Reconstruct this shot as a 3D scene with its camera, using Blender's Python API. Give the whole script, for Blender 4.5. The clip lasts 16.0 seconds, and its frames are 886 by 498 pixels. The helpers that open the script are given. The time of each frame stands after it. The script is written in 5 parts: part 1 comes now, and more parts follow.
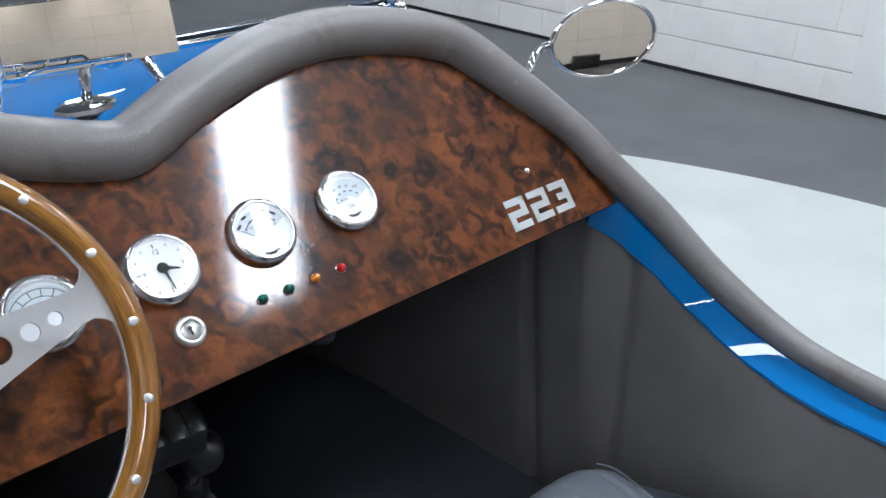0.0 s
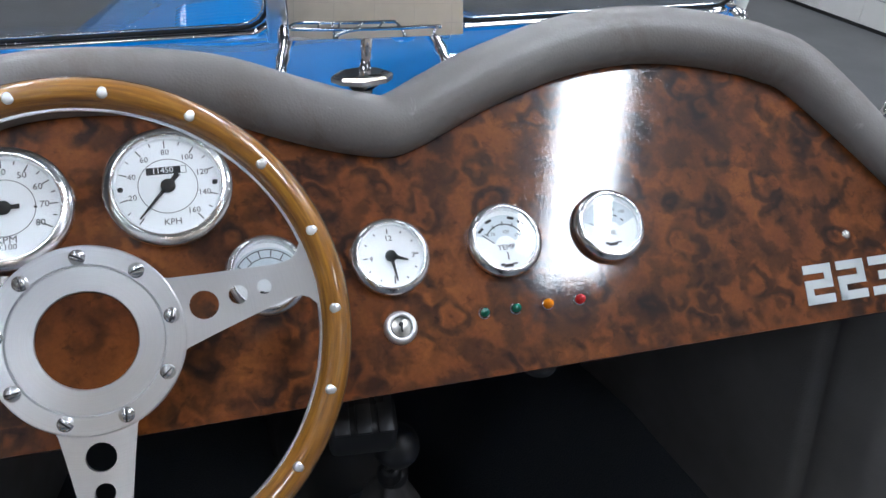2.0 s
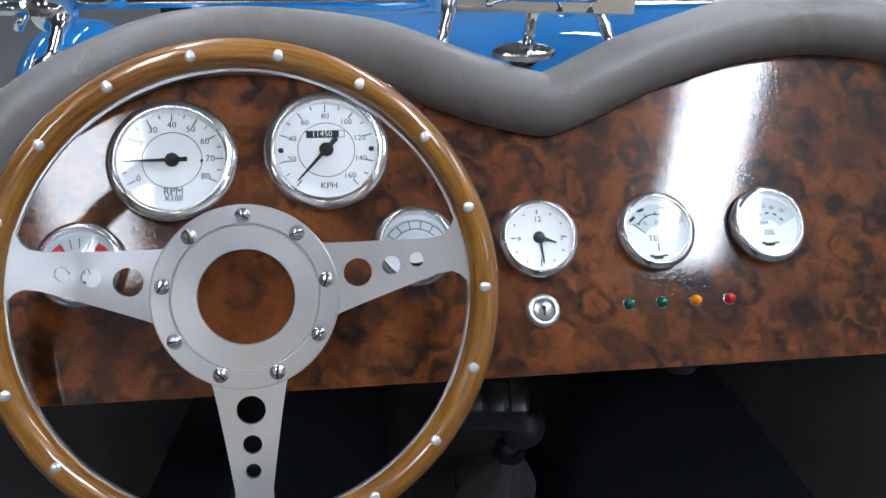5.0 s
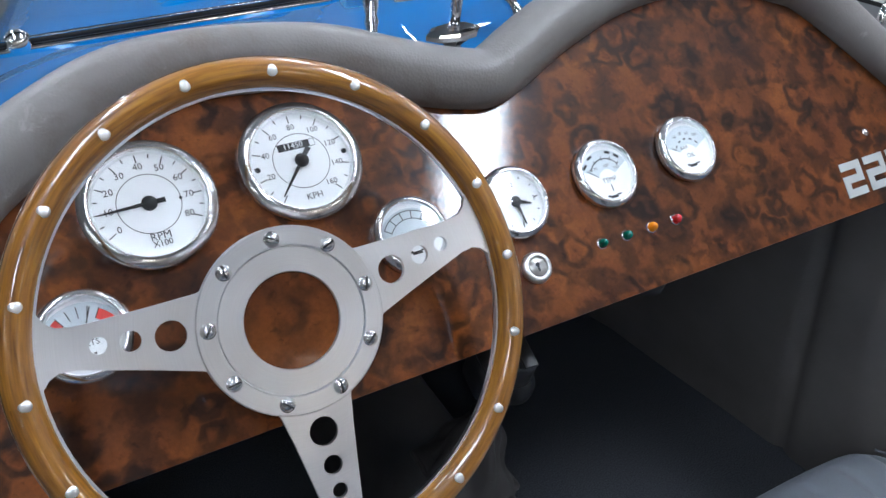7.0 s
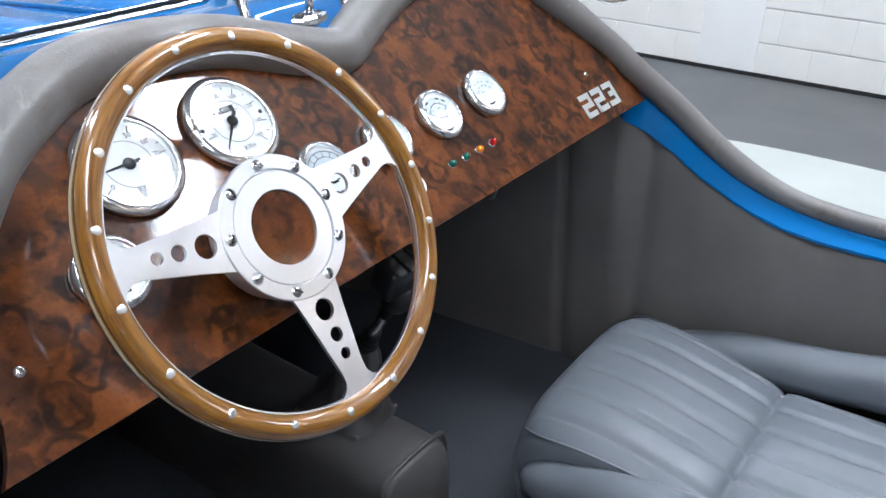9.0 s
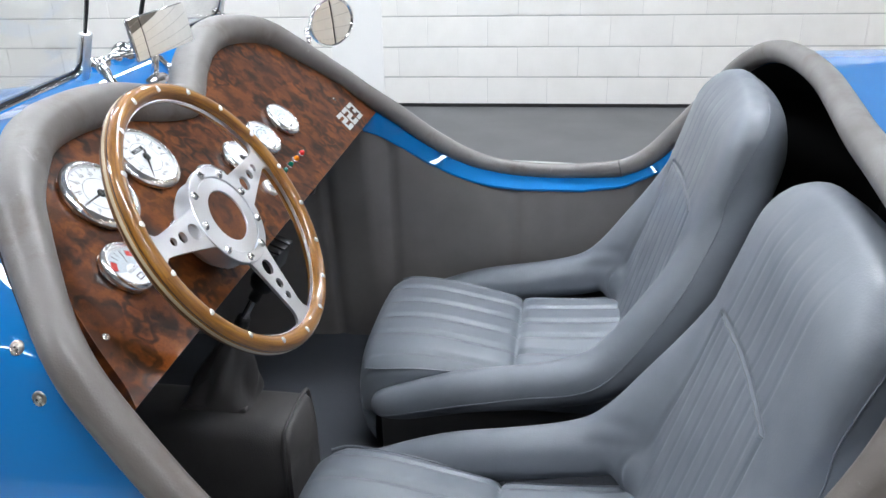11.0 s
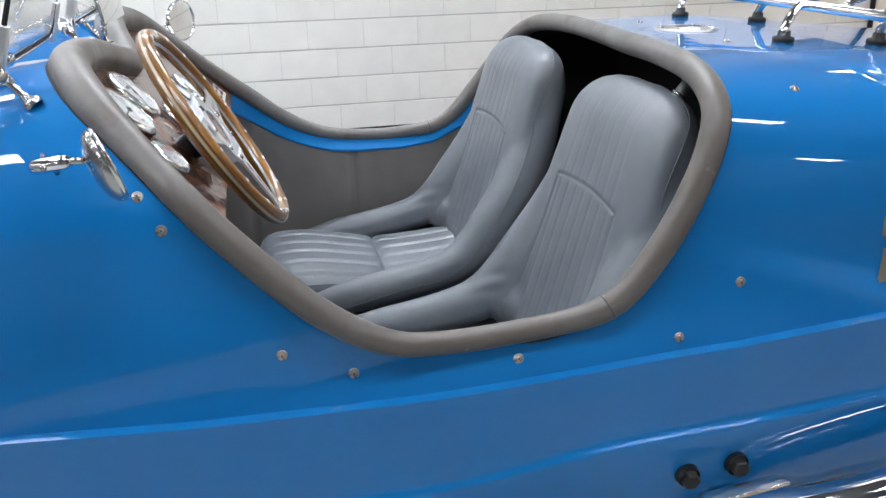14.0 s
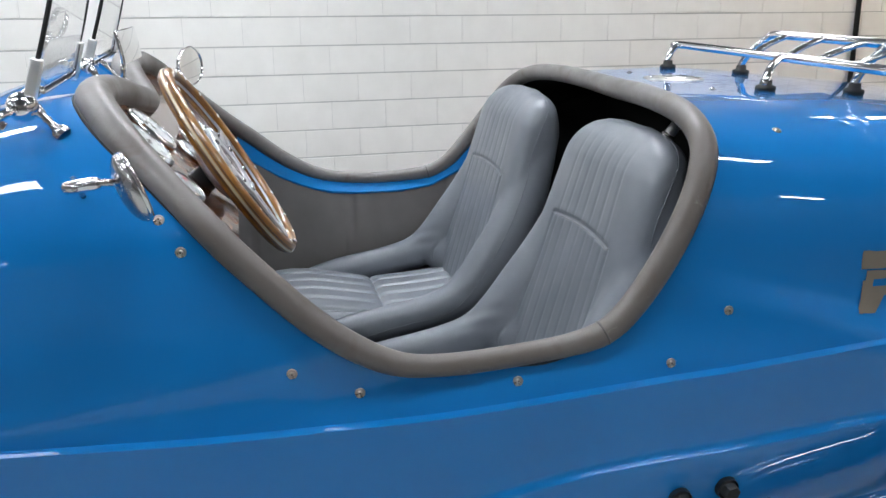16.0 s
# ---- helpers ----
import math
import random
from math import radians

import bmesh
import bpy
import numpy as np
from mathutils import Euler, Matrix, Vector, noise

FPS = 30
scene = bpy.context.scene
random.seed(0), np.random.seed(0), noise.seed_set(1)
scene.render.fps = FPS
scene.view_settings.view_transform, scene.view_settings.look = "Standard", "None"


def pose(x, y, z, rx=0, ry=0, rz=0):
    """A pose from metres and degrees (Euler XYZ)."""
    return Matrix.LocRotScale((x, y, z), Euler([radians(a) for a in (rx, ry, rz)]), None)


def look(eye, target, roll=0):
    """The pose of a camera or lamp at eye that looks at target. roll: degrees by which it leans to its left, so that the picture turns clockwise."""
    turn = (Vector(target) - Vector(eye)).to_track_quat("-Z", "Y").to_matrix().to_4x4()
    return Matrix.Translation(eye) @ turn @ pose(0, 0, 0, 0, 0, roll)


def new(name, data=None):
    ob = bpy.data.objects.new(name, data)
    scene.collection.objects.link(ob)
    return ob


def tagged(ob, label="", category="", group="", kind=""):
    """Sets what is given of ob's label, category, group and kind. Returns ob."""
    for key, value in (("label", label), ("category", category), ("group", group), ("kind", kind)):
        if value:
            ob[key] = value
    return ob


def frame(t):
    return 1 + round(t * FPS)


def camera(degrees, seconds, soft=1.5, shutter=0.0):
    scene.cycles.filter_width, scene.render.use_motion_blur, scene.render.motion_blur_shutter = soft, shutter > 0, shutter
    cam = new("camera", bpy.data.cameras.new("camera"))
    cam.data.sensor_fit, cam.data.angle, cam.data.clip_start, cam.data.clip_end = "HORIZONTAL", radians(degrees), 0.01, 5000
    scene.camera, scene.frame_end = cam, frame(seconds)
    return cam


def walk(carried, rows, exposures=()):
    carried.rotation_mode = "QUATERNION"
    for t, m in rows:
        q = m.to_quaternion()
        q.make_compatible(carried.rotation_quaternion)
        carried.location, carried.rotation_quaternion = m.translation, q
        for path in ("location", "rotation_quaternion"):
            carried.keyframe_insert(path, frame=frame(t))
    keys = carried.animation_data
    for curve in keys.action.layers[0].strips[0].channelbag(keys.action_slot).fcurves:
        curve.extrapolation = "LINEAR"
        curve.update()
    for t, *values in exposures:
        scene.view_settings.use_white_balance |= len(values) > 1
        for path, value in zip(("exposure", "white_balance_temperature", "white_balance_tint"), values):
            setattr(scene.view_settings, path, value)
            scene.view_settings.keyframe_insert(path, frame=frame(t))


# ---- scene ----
from mathutils.bvhtree import BVHTree

# ---- camera and its walk ----
cam = camera(56.23, 16.0)
PATH = [
    (0, (-0.3056, -0.5363, 1.2808), (0.9315, 0.7541, 0.3840), 2.53),
    (0.5, (-0.2543, -0.5294, 1.2845), (0.7515, 0.9355, 0.3667), 3.15),
    (1, (-0.2199, -0.5162, 1.2768), (0.5851, 1.0640, 0.3523), 3.20),
    (1.5, (-0.2066, -0.5030, 1.2765), (0.4659, 1.1255, 0.3302), 3.84),
    (2, (-0.1978, -0.4937, 1.2825), (0.3624, 1.1545, 0.2978), 4.50),
    (2.5, (-0.1945, -0.4889, 1.2849), (0.2883, 1.1676, 0.2735), 4.88),
    (3, (-0.1960, -0.4864, 1.2870), (0.2252, 1.1728, 0.2528), 5.28),
    (3.5, (-0.1989, -0.4833, 1.2896), (0.1717, 1.1733, 0.2321), 5.57),
    (4, (-0.2049, -0.4800, 1.2908), (0.1245, 1.1730, 0.2142), 5.87),
    (4.5, (-0.2149, -0.4775, 1.2904), (0.0958, 1.1742, 0.2062), 5.95),
    (4.7, (-0.2217, -0.4760, 1.2869), (0.0910, 1.1790, 0.2085), 5.86),
    (6.8, (-0.3945, -0.4316, 1.2876), (0.3866, 1.0601, 0.2084), 3.15),
    (7, (-0.4215, -0.4296, 1.2782), (0.4522, 1.0260, 0.2209), 2.73),
    (7.5, (-0.4783, -0.4407, 1.2584), (0.5639, 0.9361, 0.2492), 1.50),
    (8, (-0.5436, -0.4663, 1.2426), (0.6367, 0.8311, 0.2817), 1.17),
    (8.2, (-0.5780, -0.4712, 1.2435), (0.6638, 0.7742, 0.2911), 1.74),
    (10.3, (-0.9905, -0.4317, 1.2578), (0.7538, 0.1276, 0.4550), 0.59),
    (10.5, (-1.0343, -0.4181, 1.2638), (0.7373, 0.0622, 0.4696), 0.30),
    (11, (-1.1641, -0.3924, 1.2762), (0.6619, -0.1100, 0.5107), -1.14),
    (11.5, (-1.2897, -0.3637, 1.2798), (0.5664, -0.2582, 0.5423), -2.17),
    (12, (-1.3931, -0.2987, 1.2714), (0.4694, -0.3785, 0.5470), -2.63),
    (12.5, (-1.4617, -0.2160, 1.2530), (0.3899, -0.4473, 0.5332), -2.41),
    (13, (-1.5266, -0.1430, 1.2236), (0.3153, -0.4729, 0.5175), -2.22),
    (13.5, (-1.5789, -0.0938, 1.2025), (0.2592, -0.4700, 0.5097), -1.89),
    (14, (-1.6189, -0.0559, 1.1765), (0.2261, -0.4611, 0.5193), -1.48),
    (14.5, (-1.6499, -0.0364, 1.1639), (0.2044, -0.4589, 0.5450), -1.07),
    (15, (-1.6715, -0.0260, 1.1594), (0.1927, -0.4619, 0.5807), -0.76),
    (15.5, (-1.6813, -0.0207, 1.1550), (0.1914, -0.4629, 0.6098), -0.70),
    (16, (-1.6803, -0.0179, 1.1550), (0.1965, -0.4633, 0.6266), -0.61),
]
walk(cam, [(t, look(eye, target, roll)) for t, eye, target, roll in PATH],
     [(0, -0.19, 5850, 10), (1.0, -0.29, 5850, 10), (4.5, -0.44, 5850, 10), (7.0, -0.26, 5750, 10), (8.2, -0.02, 5800, 10), (10.3, 0.25, 6050, 10), (12.5, 0.26, 6150, 10), (14.0, 0.06, 6200, 10), (16.0, -0.06, 6200, 10)])

# ---- world and lamps ----
world = bpy.data.worlds.new("room_world")
scene.world = world
world.use_nodes = True
world.node_tree.nodes["Background"].inputs[0].default_value = (0.9, 0.95, 1.0, 1)
world.node_tree.nodes["Background"].inputs[1].default_value = 0.05


# ---- materials ----
def material(name, color, rough=0.5, metal=0.0, coat=0.0, spec=0.5):
    m = bpy.data.materials.new(name)
    m.use_nodes = True
    b = m.node_tree.nodes["Principled BSDF"]
    b.inputs["Base Color"].default_value = (*color, 1)
    b.inputs["Roughness"].default_value = rough
    b.inputs["Metallic"].default_value = metal
    b.inputs["Coat Weight"].default_value = coat
    b.inputs["Coat Roughness"].default_value = 0.04
    b.inputs["Specular IOR Level"].default_value = spec
    return m


class Nodes:
    """Short hand for building a node tree."""

    def __init__(self, m):
        self.t = m.node_tree
        self.b = self.t.nodes["Principled BSDF"]

    def add(self, kind, **sockets):
        n = self.t.nodes.new(kind)
        for key, value in sockets.items():
            sock = n.inputs[key.replace("_", " ")]
            if isinstance(value, bpy.types.NodeSocket):
                self.t.links.new(value, sock)
            else:
                sock.default_value = value
        return n

    def coords(self):
        return self.t.nodes.new("ShaderNodeTexCoord").outputs["Object"]

    def noise(self, vec, scale, detail=4.0, rough=0.55, distort=0.0):
        n = self.add("ShaderNodeTexNoise", Vector=vec, Scale=scale, Detail=detail, Roughness=rough, Distortion=distort)
        return n.outputs["Fac"]

    def ramp(self, fac, *stops):
        n = self.t.nodes.new("ShaderNodeValToRGB")
        self.t.links.new(fac, n.inputs[0])
        while len(n.color_ramp.elements) < len(stops):
            n.color_ramp.elements.new(0.5)
        for e, (p, c) in zip(n.color_ramp.elements, stops):
            e.position, e.color = p, (*c, 1) if len(c) == 3 else c
        return n.outputs[0]

    def grey(self, fac, a, b, lo=0.3, hi=0.7):
        n = self.t.nodes.new("ShaderNodeMapRange")
        self.t.links.new(fac, n.inputs[0])
        for k, v in zip((1, 2, 3, 4), (lo, hi, a, b)):
            n.inputs[k].default_value = v
        return n.outputs[0]

    def mix(self, fac, a, b, blend="MIX"):
        n = self.t.nodes.new("ShaderNodeMix")
        n.data_type, n.blend_type = "RGBA", blend
        for sock, v in ((n.inputs[0], fac), (n.inputs[6], a), (n.inputs[7], b)):
            if isinstance(v, bpy.types.NodeSocket):
                self.t.links.new(v, sock)
            else:
                sock.default_value = v if not isinstance(v, tuple) else (*v, 1)
        return n.outputs[2]

    def link(self, out, name):
        self.t.links.new(out, self.b.inputs[name])

    def bump(self, height, strength=0.2, distance=0.002):
        n = self.add("ShaderNodeBump", Height=height, Strength=strength, Distance=distance)
        self.t.links.new(n.outputs[0], self.b.inputs["Normal"])


def paint_material():
    m = material("blue_paint", (0.002, 0.165, 0.50), 0.45, 0.0, 1.0, 0.06)
    n = Nodes(m)
    c = n.coords()
    n.link(n.mix(n.grey(n.noise(c, 3.0), 0, 1), (0.006, 0.155, 0.44), (0.008, 0.174, 0.485)), "Base Color")
    n.link(n.grey(n.noise(c, 40.0), 0.008, 0.022), "Coat Roughness")
    # faint waviness of hand-rubbed lacquer
    peel = n.add("ShaderNodeBump", Height=n.noise(c, 9.0, 2.0, 0.4), Strength=0.05, Distance=0.01)
    n.t.links.new(peel.outputs[0], n.b.inputs["Coat Normal"])
    return m


def leather(name, dark, light, rough=0.5, bump=0.25, scale=420):
    m = material(name, dark, rough)
    n = Nodes(m)
    c = n.coords()
    big = n.noise(c, 7.0, 5.0)
    n.link(n.mix(n.grey(big, 0, 1, 0.3, 0.7), dark, light), "Base Color")
    n.link(n.grey(n.noise(c, 18.0, 4.0), rough - 0.09, rough + 0.1), "Roughness")
    v = n.add("ShaderNodeTexVoronoi", Vector=c, Scale=float(scale))
    fine = n.mix(0.45, v.outputs["Distance"], n.noise(c, 60.0, 5.0))
    n.bump(fine, bump, 0.0012)
    return m


def burl_material(name="burl_walnut", smoke=1.0):
    """Orange-brown veneer with dark eyes, broken rings and smoky clouds."""
    m = material(name, (0.15, 0.04, 0.01), 0.45, 0.0, 1.0, 0.15)
    n = Nodes(m)
    c = n.coords()

    def warped(scale, amount, detail):
        w = n.add("ShaderNodeTexNoise", Vector=c, Scale=scale, Detail=detail, Roughness=0.55)
        off = n.t.nodes.new("ShaderNodeVectorMath")
        off.operation = "MULTIPLY_ADD"
        n.t.links.new(w.outputs["Color"], off.inputs[0])
        off.inputs[1].default_value = (amount, amount, amount)
        n.t.links.new(c, off.inputs[2])
        return off.outputs[0]

    soft, rough = warped(34.0, 0.034, 2.0), warped(75.0, 0.016, 3.0)
    base = n.ramp(n.noise(soft, 12.0, 4.0, 0.6), (0.30, (0.100, 0.027, 0.006)), (0.5, (0.165, 0.047, 0.008)), (0.68, (0.225, 0.069, 0.011)))
    # eyes: rings of dark wood round a paler heart, only here and there
    v = n.add("ShaderNodeTexVoronoi", Vector=soft, Scale=29.0)
    rings = n.ramp(v.outputs["Distance"], (0.0, (0.30, 0.27, 0.26)), (0.10, (0.72, 0.68, 0.66)), (0.24, (0.95, 0.93, 0.9)), (0.36, (0.20, 0.20, 0.20)), (0.47, (0.30, 0.29, 0.29)), (0.58, (1, 1, 1)))
    some = n.grey(n.noise(c, 20.0, 2.0), 0.0, 1.0, 0.40, 0.56)
    col = n.mix(some, base, n.mix(1.0, base, rings, "MULTIPLY"))
    clouds = n.ramp(n.noise(rough, 34.0, 2.5, 0.5, 0.3), (0.34, (0.22, 0.22, 0.22)), (0.44, (0.42, 0.41, 0.40)), (0.54, (1, 1, 1)))
    col = n.mix(0.9 * smoke, col, clouds, "MULTIPLY")
    drift = n.ramp(n.noise(soft, 9.0, 2.0, 0.5), (0.36, (0.45, 0.44, 0.44)), (0.52, (1, 1, 1)))
    col = n.mix(0.8 * smoke, col, drift, "MULTIPLY")
    specks = n.ramp(n.noise(rough, 90.0, 3.0, 0.6), (0.30, (0.42, 0.38, 0.36)), (0.42, (1, 1, 1)))
    col = n.mix(0.7, col, specks, "MULTIPLY")
    fine = n.noise(c, 260.0, 4.0, 0.7)
    col = n.mix(0.5, col, n.ramp(fine, (0.3, (0.62, 0.58, 0.54)), (0.62, (1.1, 1.05, 1.0))), "MULTIPLY")
    n.link(col, "Base Color")
    n.link(n.grey(n.noise(c, 120.0, 4.0, 0.7), 0.006, 0.03), "Coat Roughness")
    # flow-coat: flat between small pits and dust nibs
    nibs = n.grey(n.noise(c, 420.0, 2.0, 0.6), 0.0, 1.0, 0.60, 0.74)
    grit = n.mix(0.35, n.noise(c, 300.0, 3.0, 0.72), nibs)
    bump = n.add("ShaderNodeBump", Height=grit, Strength=0.10, Distance=0.0006)
    n.t.links.new(bump.outputs[0], n.b.inputs["Coat Normal"])
    return m


def rim_wood_material():
    m = material("varnished_rim_wood", (0.3, 0.12, 0.02), 0.35, 0.0, 1.0)
    n = Nodes(m)
    # grain runs round the rim: stretch the pattern along the angle
    sep = n.add("ShaderNodeSeparateXYZ", Vector=n.coords())
    ang = n.t.nodes.new("ShaderNodeMath")
    ang.operation = "ARCTAN2"
    n.t.links.new(sep.outputs[1], ang.inputs[0])
    n.t.links.new(sep.outputs[0], ang.inputs[1])
    rad2 = n.t.nodes.new("ShaderNodeVectorMath")
    rad2.operation = "LENGTH"
    flat = n.add("ShaderNodeCombineXYZ", X=sep.outputs[0], Y=sep.outputs[1])
    n.t.links.new(flat.outputs[0], rad2.inputs[0])
    slow = n.t.nodes.new("ShaderNodeMath")
    slow.operation = "MULTIPLY"
    n.t.links.new(ang.outputs[0], slow.inputs[0])
    slow.inputs[1].default_value = 0.012
    c = n.add("ShaderNodeCombineXYZ", X=rad2.outputs["Value"], Y=sep.outputs[2], Z=slow.outputs[0]).outputs[0]
    grain = n.mix(0.35, n.noise(c, 420.0, 5.0, 0.6, 0.3), n.noise(c, 110.0, 3.0))
    n.link(n.ramp(grain, (0.34, (0.115, 0.040, 0.004)), (0.45, (0.225, 0.090, 0.008)), (0.55, (0.300, 0.125, 0.010)), (0.68, (0.440, 0.205, 0.018))), "Base Color")
    return m


def brushed(name, color, rough=0.3):
    m = material(name, color, rough, 1.0)
    n = Nodes(m)
    c = n.coords()
    n.link(n.grey(n.noise(c, 30.0, 3.0), rough - 0.03, rough + 0.05), "Roughness")
    return m


def turned_aluminium():
    """Aluminium faced on a lathe: the sheen runs round the middle."""
    m = brushed("brushed_aluminium", (0.76, 0.775, 0.80), 0.36)
    n = Nodes(m)
    round_z = n.t.nodes.new("ShaderNodeTangent")
    round_z.direction_type, round_z.axis = "RADIAL", "Z"
    n.link(round_z.outputs[0], "Tangent")
    n.b.inputs["Anisotropic"].default_value = 0.38
    sep = n.add("ShaderNodeSeparateXYZ", Vector=n.coords())
    flat_xy = n.add("ShaderNodeCombineXYZ", X=sep.outputs[0], Y=sep.outputs[1])
    length = n.t.nodes.new("ShaderNodeVectorMath")
    length.operation = "LENGTH"
    n.t.links.new(flat_xy.outputs[0], length.inputs[0])
    lines = n.noise(n.add("ShaderNodeCombineXYZ", X=length.outputs["Value"]).outputs[0], 900.0, 3.0, 0.7)
    n.link(n.mix(n.grey(lines, 0.0, 1.0), (0.725, 0.74, 0.77), (0.80, 0.815, 0.845)), "Base Color")
    return m


def carpet_material():
    m = material("charcoal_carpet", (0.012, 0.013, 0.017), 0.95, 0.0, 0.0, 0.1)
    n = Nodes(m)
    c = n.coords()
    f = n.noise(c, 500.0, 3.0, 0.7)
    n.link(n.ramp(f, (0.3, (0.030, 0.034, 0.042)), (0.7, (0.160, 0.170, 0.190))), "Base Color")
    n.bump(f, 0.8, 0.004)
    return m


def plaster(name, a, b, rough=0.6, scale=6.0, bump=0.25):
    m = material(name, a, rough)
    n = Nodes(m)
    c = n.t.nodes.new("ShaderNodeNewGeometry").outputs["Position"]
    info = n.t.nodes.new("ShaderNodeObjectInfo")
    mixv = n.mix(n.grey(n.noise(c, scale, 6.0), 0, 1, 0.3, 0.7), a, b)
    # scattered scuffs and faint stains
    scuff = n.grey(n.noise(c, 11.0, 7.0, 0.68, 0.6), 0.0, 0.30, 0.69, 0.76)
    mixv = n.mix(scuff, mixv, tuple(0.62 * v for v in a))
    tint = n.grey(info.outputs["Random"], 0.965, 1.0, 0.0, 1.0)
    val = n.t.nodes.new("ShaderNodeMix")
    val.data_type, val.blend_type = "RGBA", "MULTIPLY"
    val.inputs[0].default_value = 1.0
    n.t.links.new(mixv, val.inputs[6])
    n.t.links.new(tint, val.inputs[7])
    n.link(val.outputs[2], "Base Color")
    n.bump(n.noise(c, 60.0, 6.0, 0.65), bump, 0.004)
    return m


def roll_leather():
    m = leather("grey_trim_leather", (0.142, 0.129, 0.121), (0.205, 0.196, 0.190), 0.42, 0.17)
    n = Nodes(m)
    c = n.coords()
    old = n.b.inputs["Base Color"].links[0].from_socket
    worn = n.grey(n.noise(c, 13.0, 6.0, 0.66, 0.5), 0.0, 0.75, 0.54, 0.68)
    # browner and darker from x -0.42 out to -0.56, broken by noise
    roll_xyz = n.add("ShaderNodeSeparateXYZ", Vector=c)
    edge = n.add("ShaderNodeMath", Value=n.grey(roll_xyz.outputs[0], 0.85, 0.0, -0.56, -0.42))
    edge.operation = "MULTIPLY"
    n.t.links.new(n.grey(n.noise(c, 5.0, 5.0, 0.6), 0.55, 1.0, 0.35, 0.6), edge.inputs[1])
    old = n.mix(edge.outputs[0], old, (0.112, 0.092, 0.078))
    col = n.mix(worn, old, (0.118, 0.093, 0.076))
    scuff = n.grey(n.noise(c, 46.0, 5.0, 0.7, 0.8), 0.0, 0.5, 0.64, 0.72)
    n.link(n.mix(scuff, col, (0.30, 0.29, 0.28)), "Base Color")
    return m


BLUE = paint_material()
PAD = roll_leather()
SEAT = leather("blue_grey_leather", (0.148, 0.163, 0.188), (0.190, 0.206, 0.232), 0.41, 0.15)
CARD = leather("dark_door_leather", (0.165, 0.154, 0.146), (0.210, 0.197, 0.187), 0.55, 0.25)
TUNNEL = leather("black_brown_leather", (0.070, 0.065, 0.062), (0.105, 0.098, 0.094), 0.45, 0.3)
BURL = burl_material(smoke=0.84)
HORNWOOD = burl_material("horn_disc_burl", 0.4)
RIMWOOD = rim_wood_material()
ALU = turned_aluminium()
CHROME = material("chrome", (0.80, 0.80, 0.81), 0.08, 1.0)
STUD = brushed("stud_aluminium", (0.86, 0.86, 0.85), 0.42)
BEZEL = brushed("bezel_chrome", (0.80, 0.79, 0.78), 0.19)
BOLT = brushed("dull_plated_bolt", (0.66, 0.66, 0.66), 0.26)
SCREW = brushed("dull_screw_steel", (0.42, 0.39, 0.345), 0.28)
STEEL = brushed("polished_steel", (0.62, 0.60, 0.58), 0.22)
CAPSTEEL = brushed("worn_cap_steel", (0.46, 0.45, 0.43), 0.36)
MIRROR = material("mirror_glass", (0.85, 0.86, 0.86), 0.01, 1.0)
BLACK = material("black_plastic", (0.012, 0.012, 0.013), 0.4)
RUBBER = material("black_rubber", (0.010, 0.010, 0.010), 0.65)
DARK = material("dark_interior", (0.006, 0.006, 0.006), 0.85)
CARPET = carpet_material()
DIAL = material("white_dial", (0.90, 0.92, 0.94), 0.45)
INK = material("black_ink", (0.01, 0.01, 0.012), 0.5)
REDINK = material("red_ink", (0.55, 0.03, 0.02), 0.5)
WINDOW = material("dial_window_grey", (0.60, 0.66, 0.70), 0.5)
SILVER = material("silver_lettering", (0.50, 0.53, 0.53), 0.4, 0.2)
GOLD = material("bronze_lettering", (0.22, 0.19, 0.15), 0.4, 0.3)
DARKWOOD = material("dark_laminate", (0.045, 0.018, 0.005), 0.35, 0.0, 0.8)
CREAM = material("pale_laminate", (0.55, 0.46, 0.30), 0.35, 0.0, 0.6)
GREEN_LENS = material("green_lens", (0.0, 0.10, 0.06), 0.1, 0.0, 1.0)
AMBER_LENS = material("amber_lens", (0.75, 0.22, 0.005), 0.1, 0.0, 1.0)
RED_LENS = material("red_lens", (0.45, 0.012, 0.012), 0.1, 0.0, 1.0)
BLOCKS = plaster("painted_block", (0.81, 0.79, 0.75), (0.86, 0.84, 0.80), 0.55)
JOINT = plaster("painted_joint", (0.50, 0.49, 0.475), (0.56, 0.55, 0.53), 0.7)
BEIGEWALL = plaster("taupe_wall_paint", (0.34, 0.328, 0.31), (0.39, 0.376, 0.355), 0.6, 2.0)
BEIGEBLOCK = plaster("beige_painted_block", (0.76, 0.72, 0.655), (0.82, 0.78, 0.715), 0.6, 2.0)
WHITEWALL = plaster("white_wall_paint", (0.80, 0.79, 0.77), (0.85, 0.84, 0.82), 0.6, 2.0)
CEIL = plaster("grey_ceiling_paint", (0.20, 0.203, 0.207), (0.24, 0.243, 0.247), 0.8, 2.0)
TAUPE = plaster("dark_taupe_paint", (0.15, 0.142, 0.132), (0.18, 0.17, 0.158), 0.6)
GREYFLOOR = plaster("dark_grey_floor_paint", (0.085, 0.087, 0.093), (0.115, 0.117, 0.123), 0.45, 3.0, 0.1)
PALEFLOOR = plaster("pale_turntable_coating", (0.49, 0.525, 0.495), (0.55, 0.58, 0.55), 0.35, 3.0, 0.1)
PIPING = material("grey_piping", (0.10, 0.105, 0.115), 0.45)
SATIN = brushed("satin_chrome", (0.52, 0.50, 0.49), 0.24)
TYRE = material("tyre_rubber", (0.02, 0.02, 0.02), 0.7)

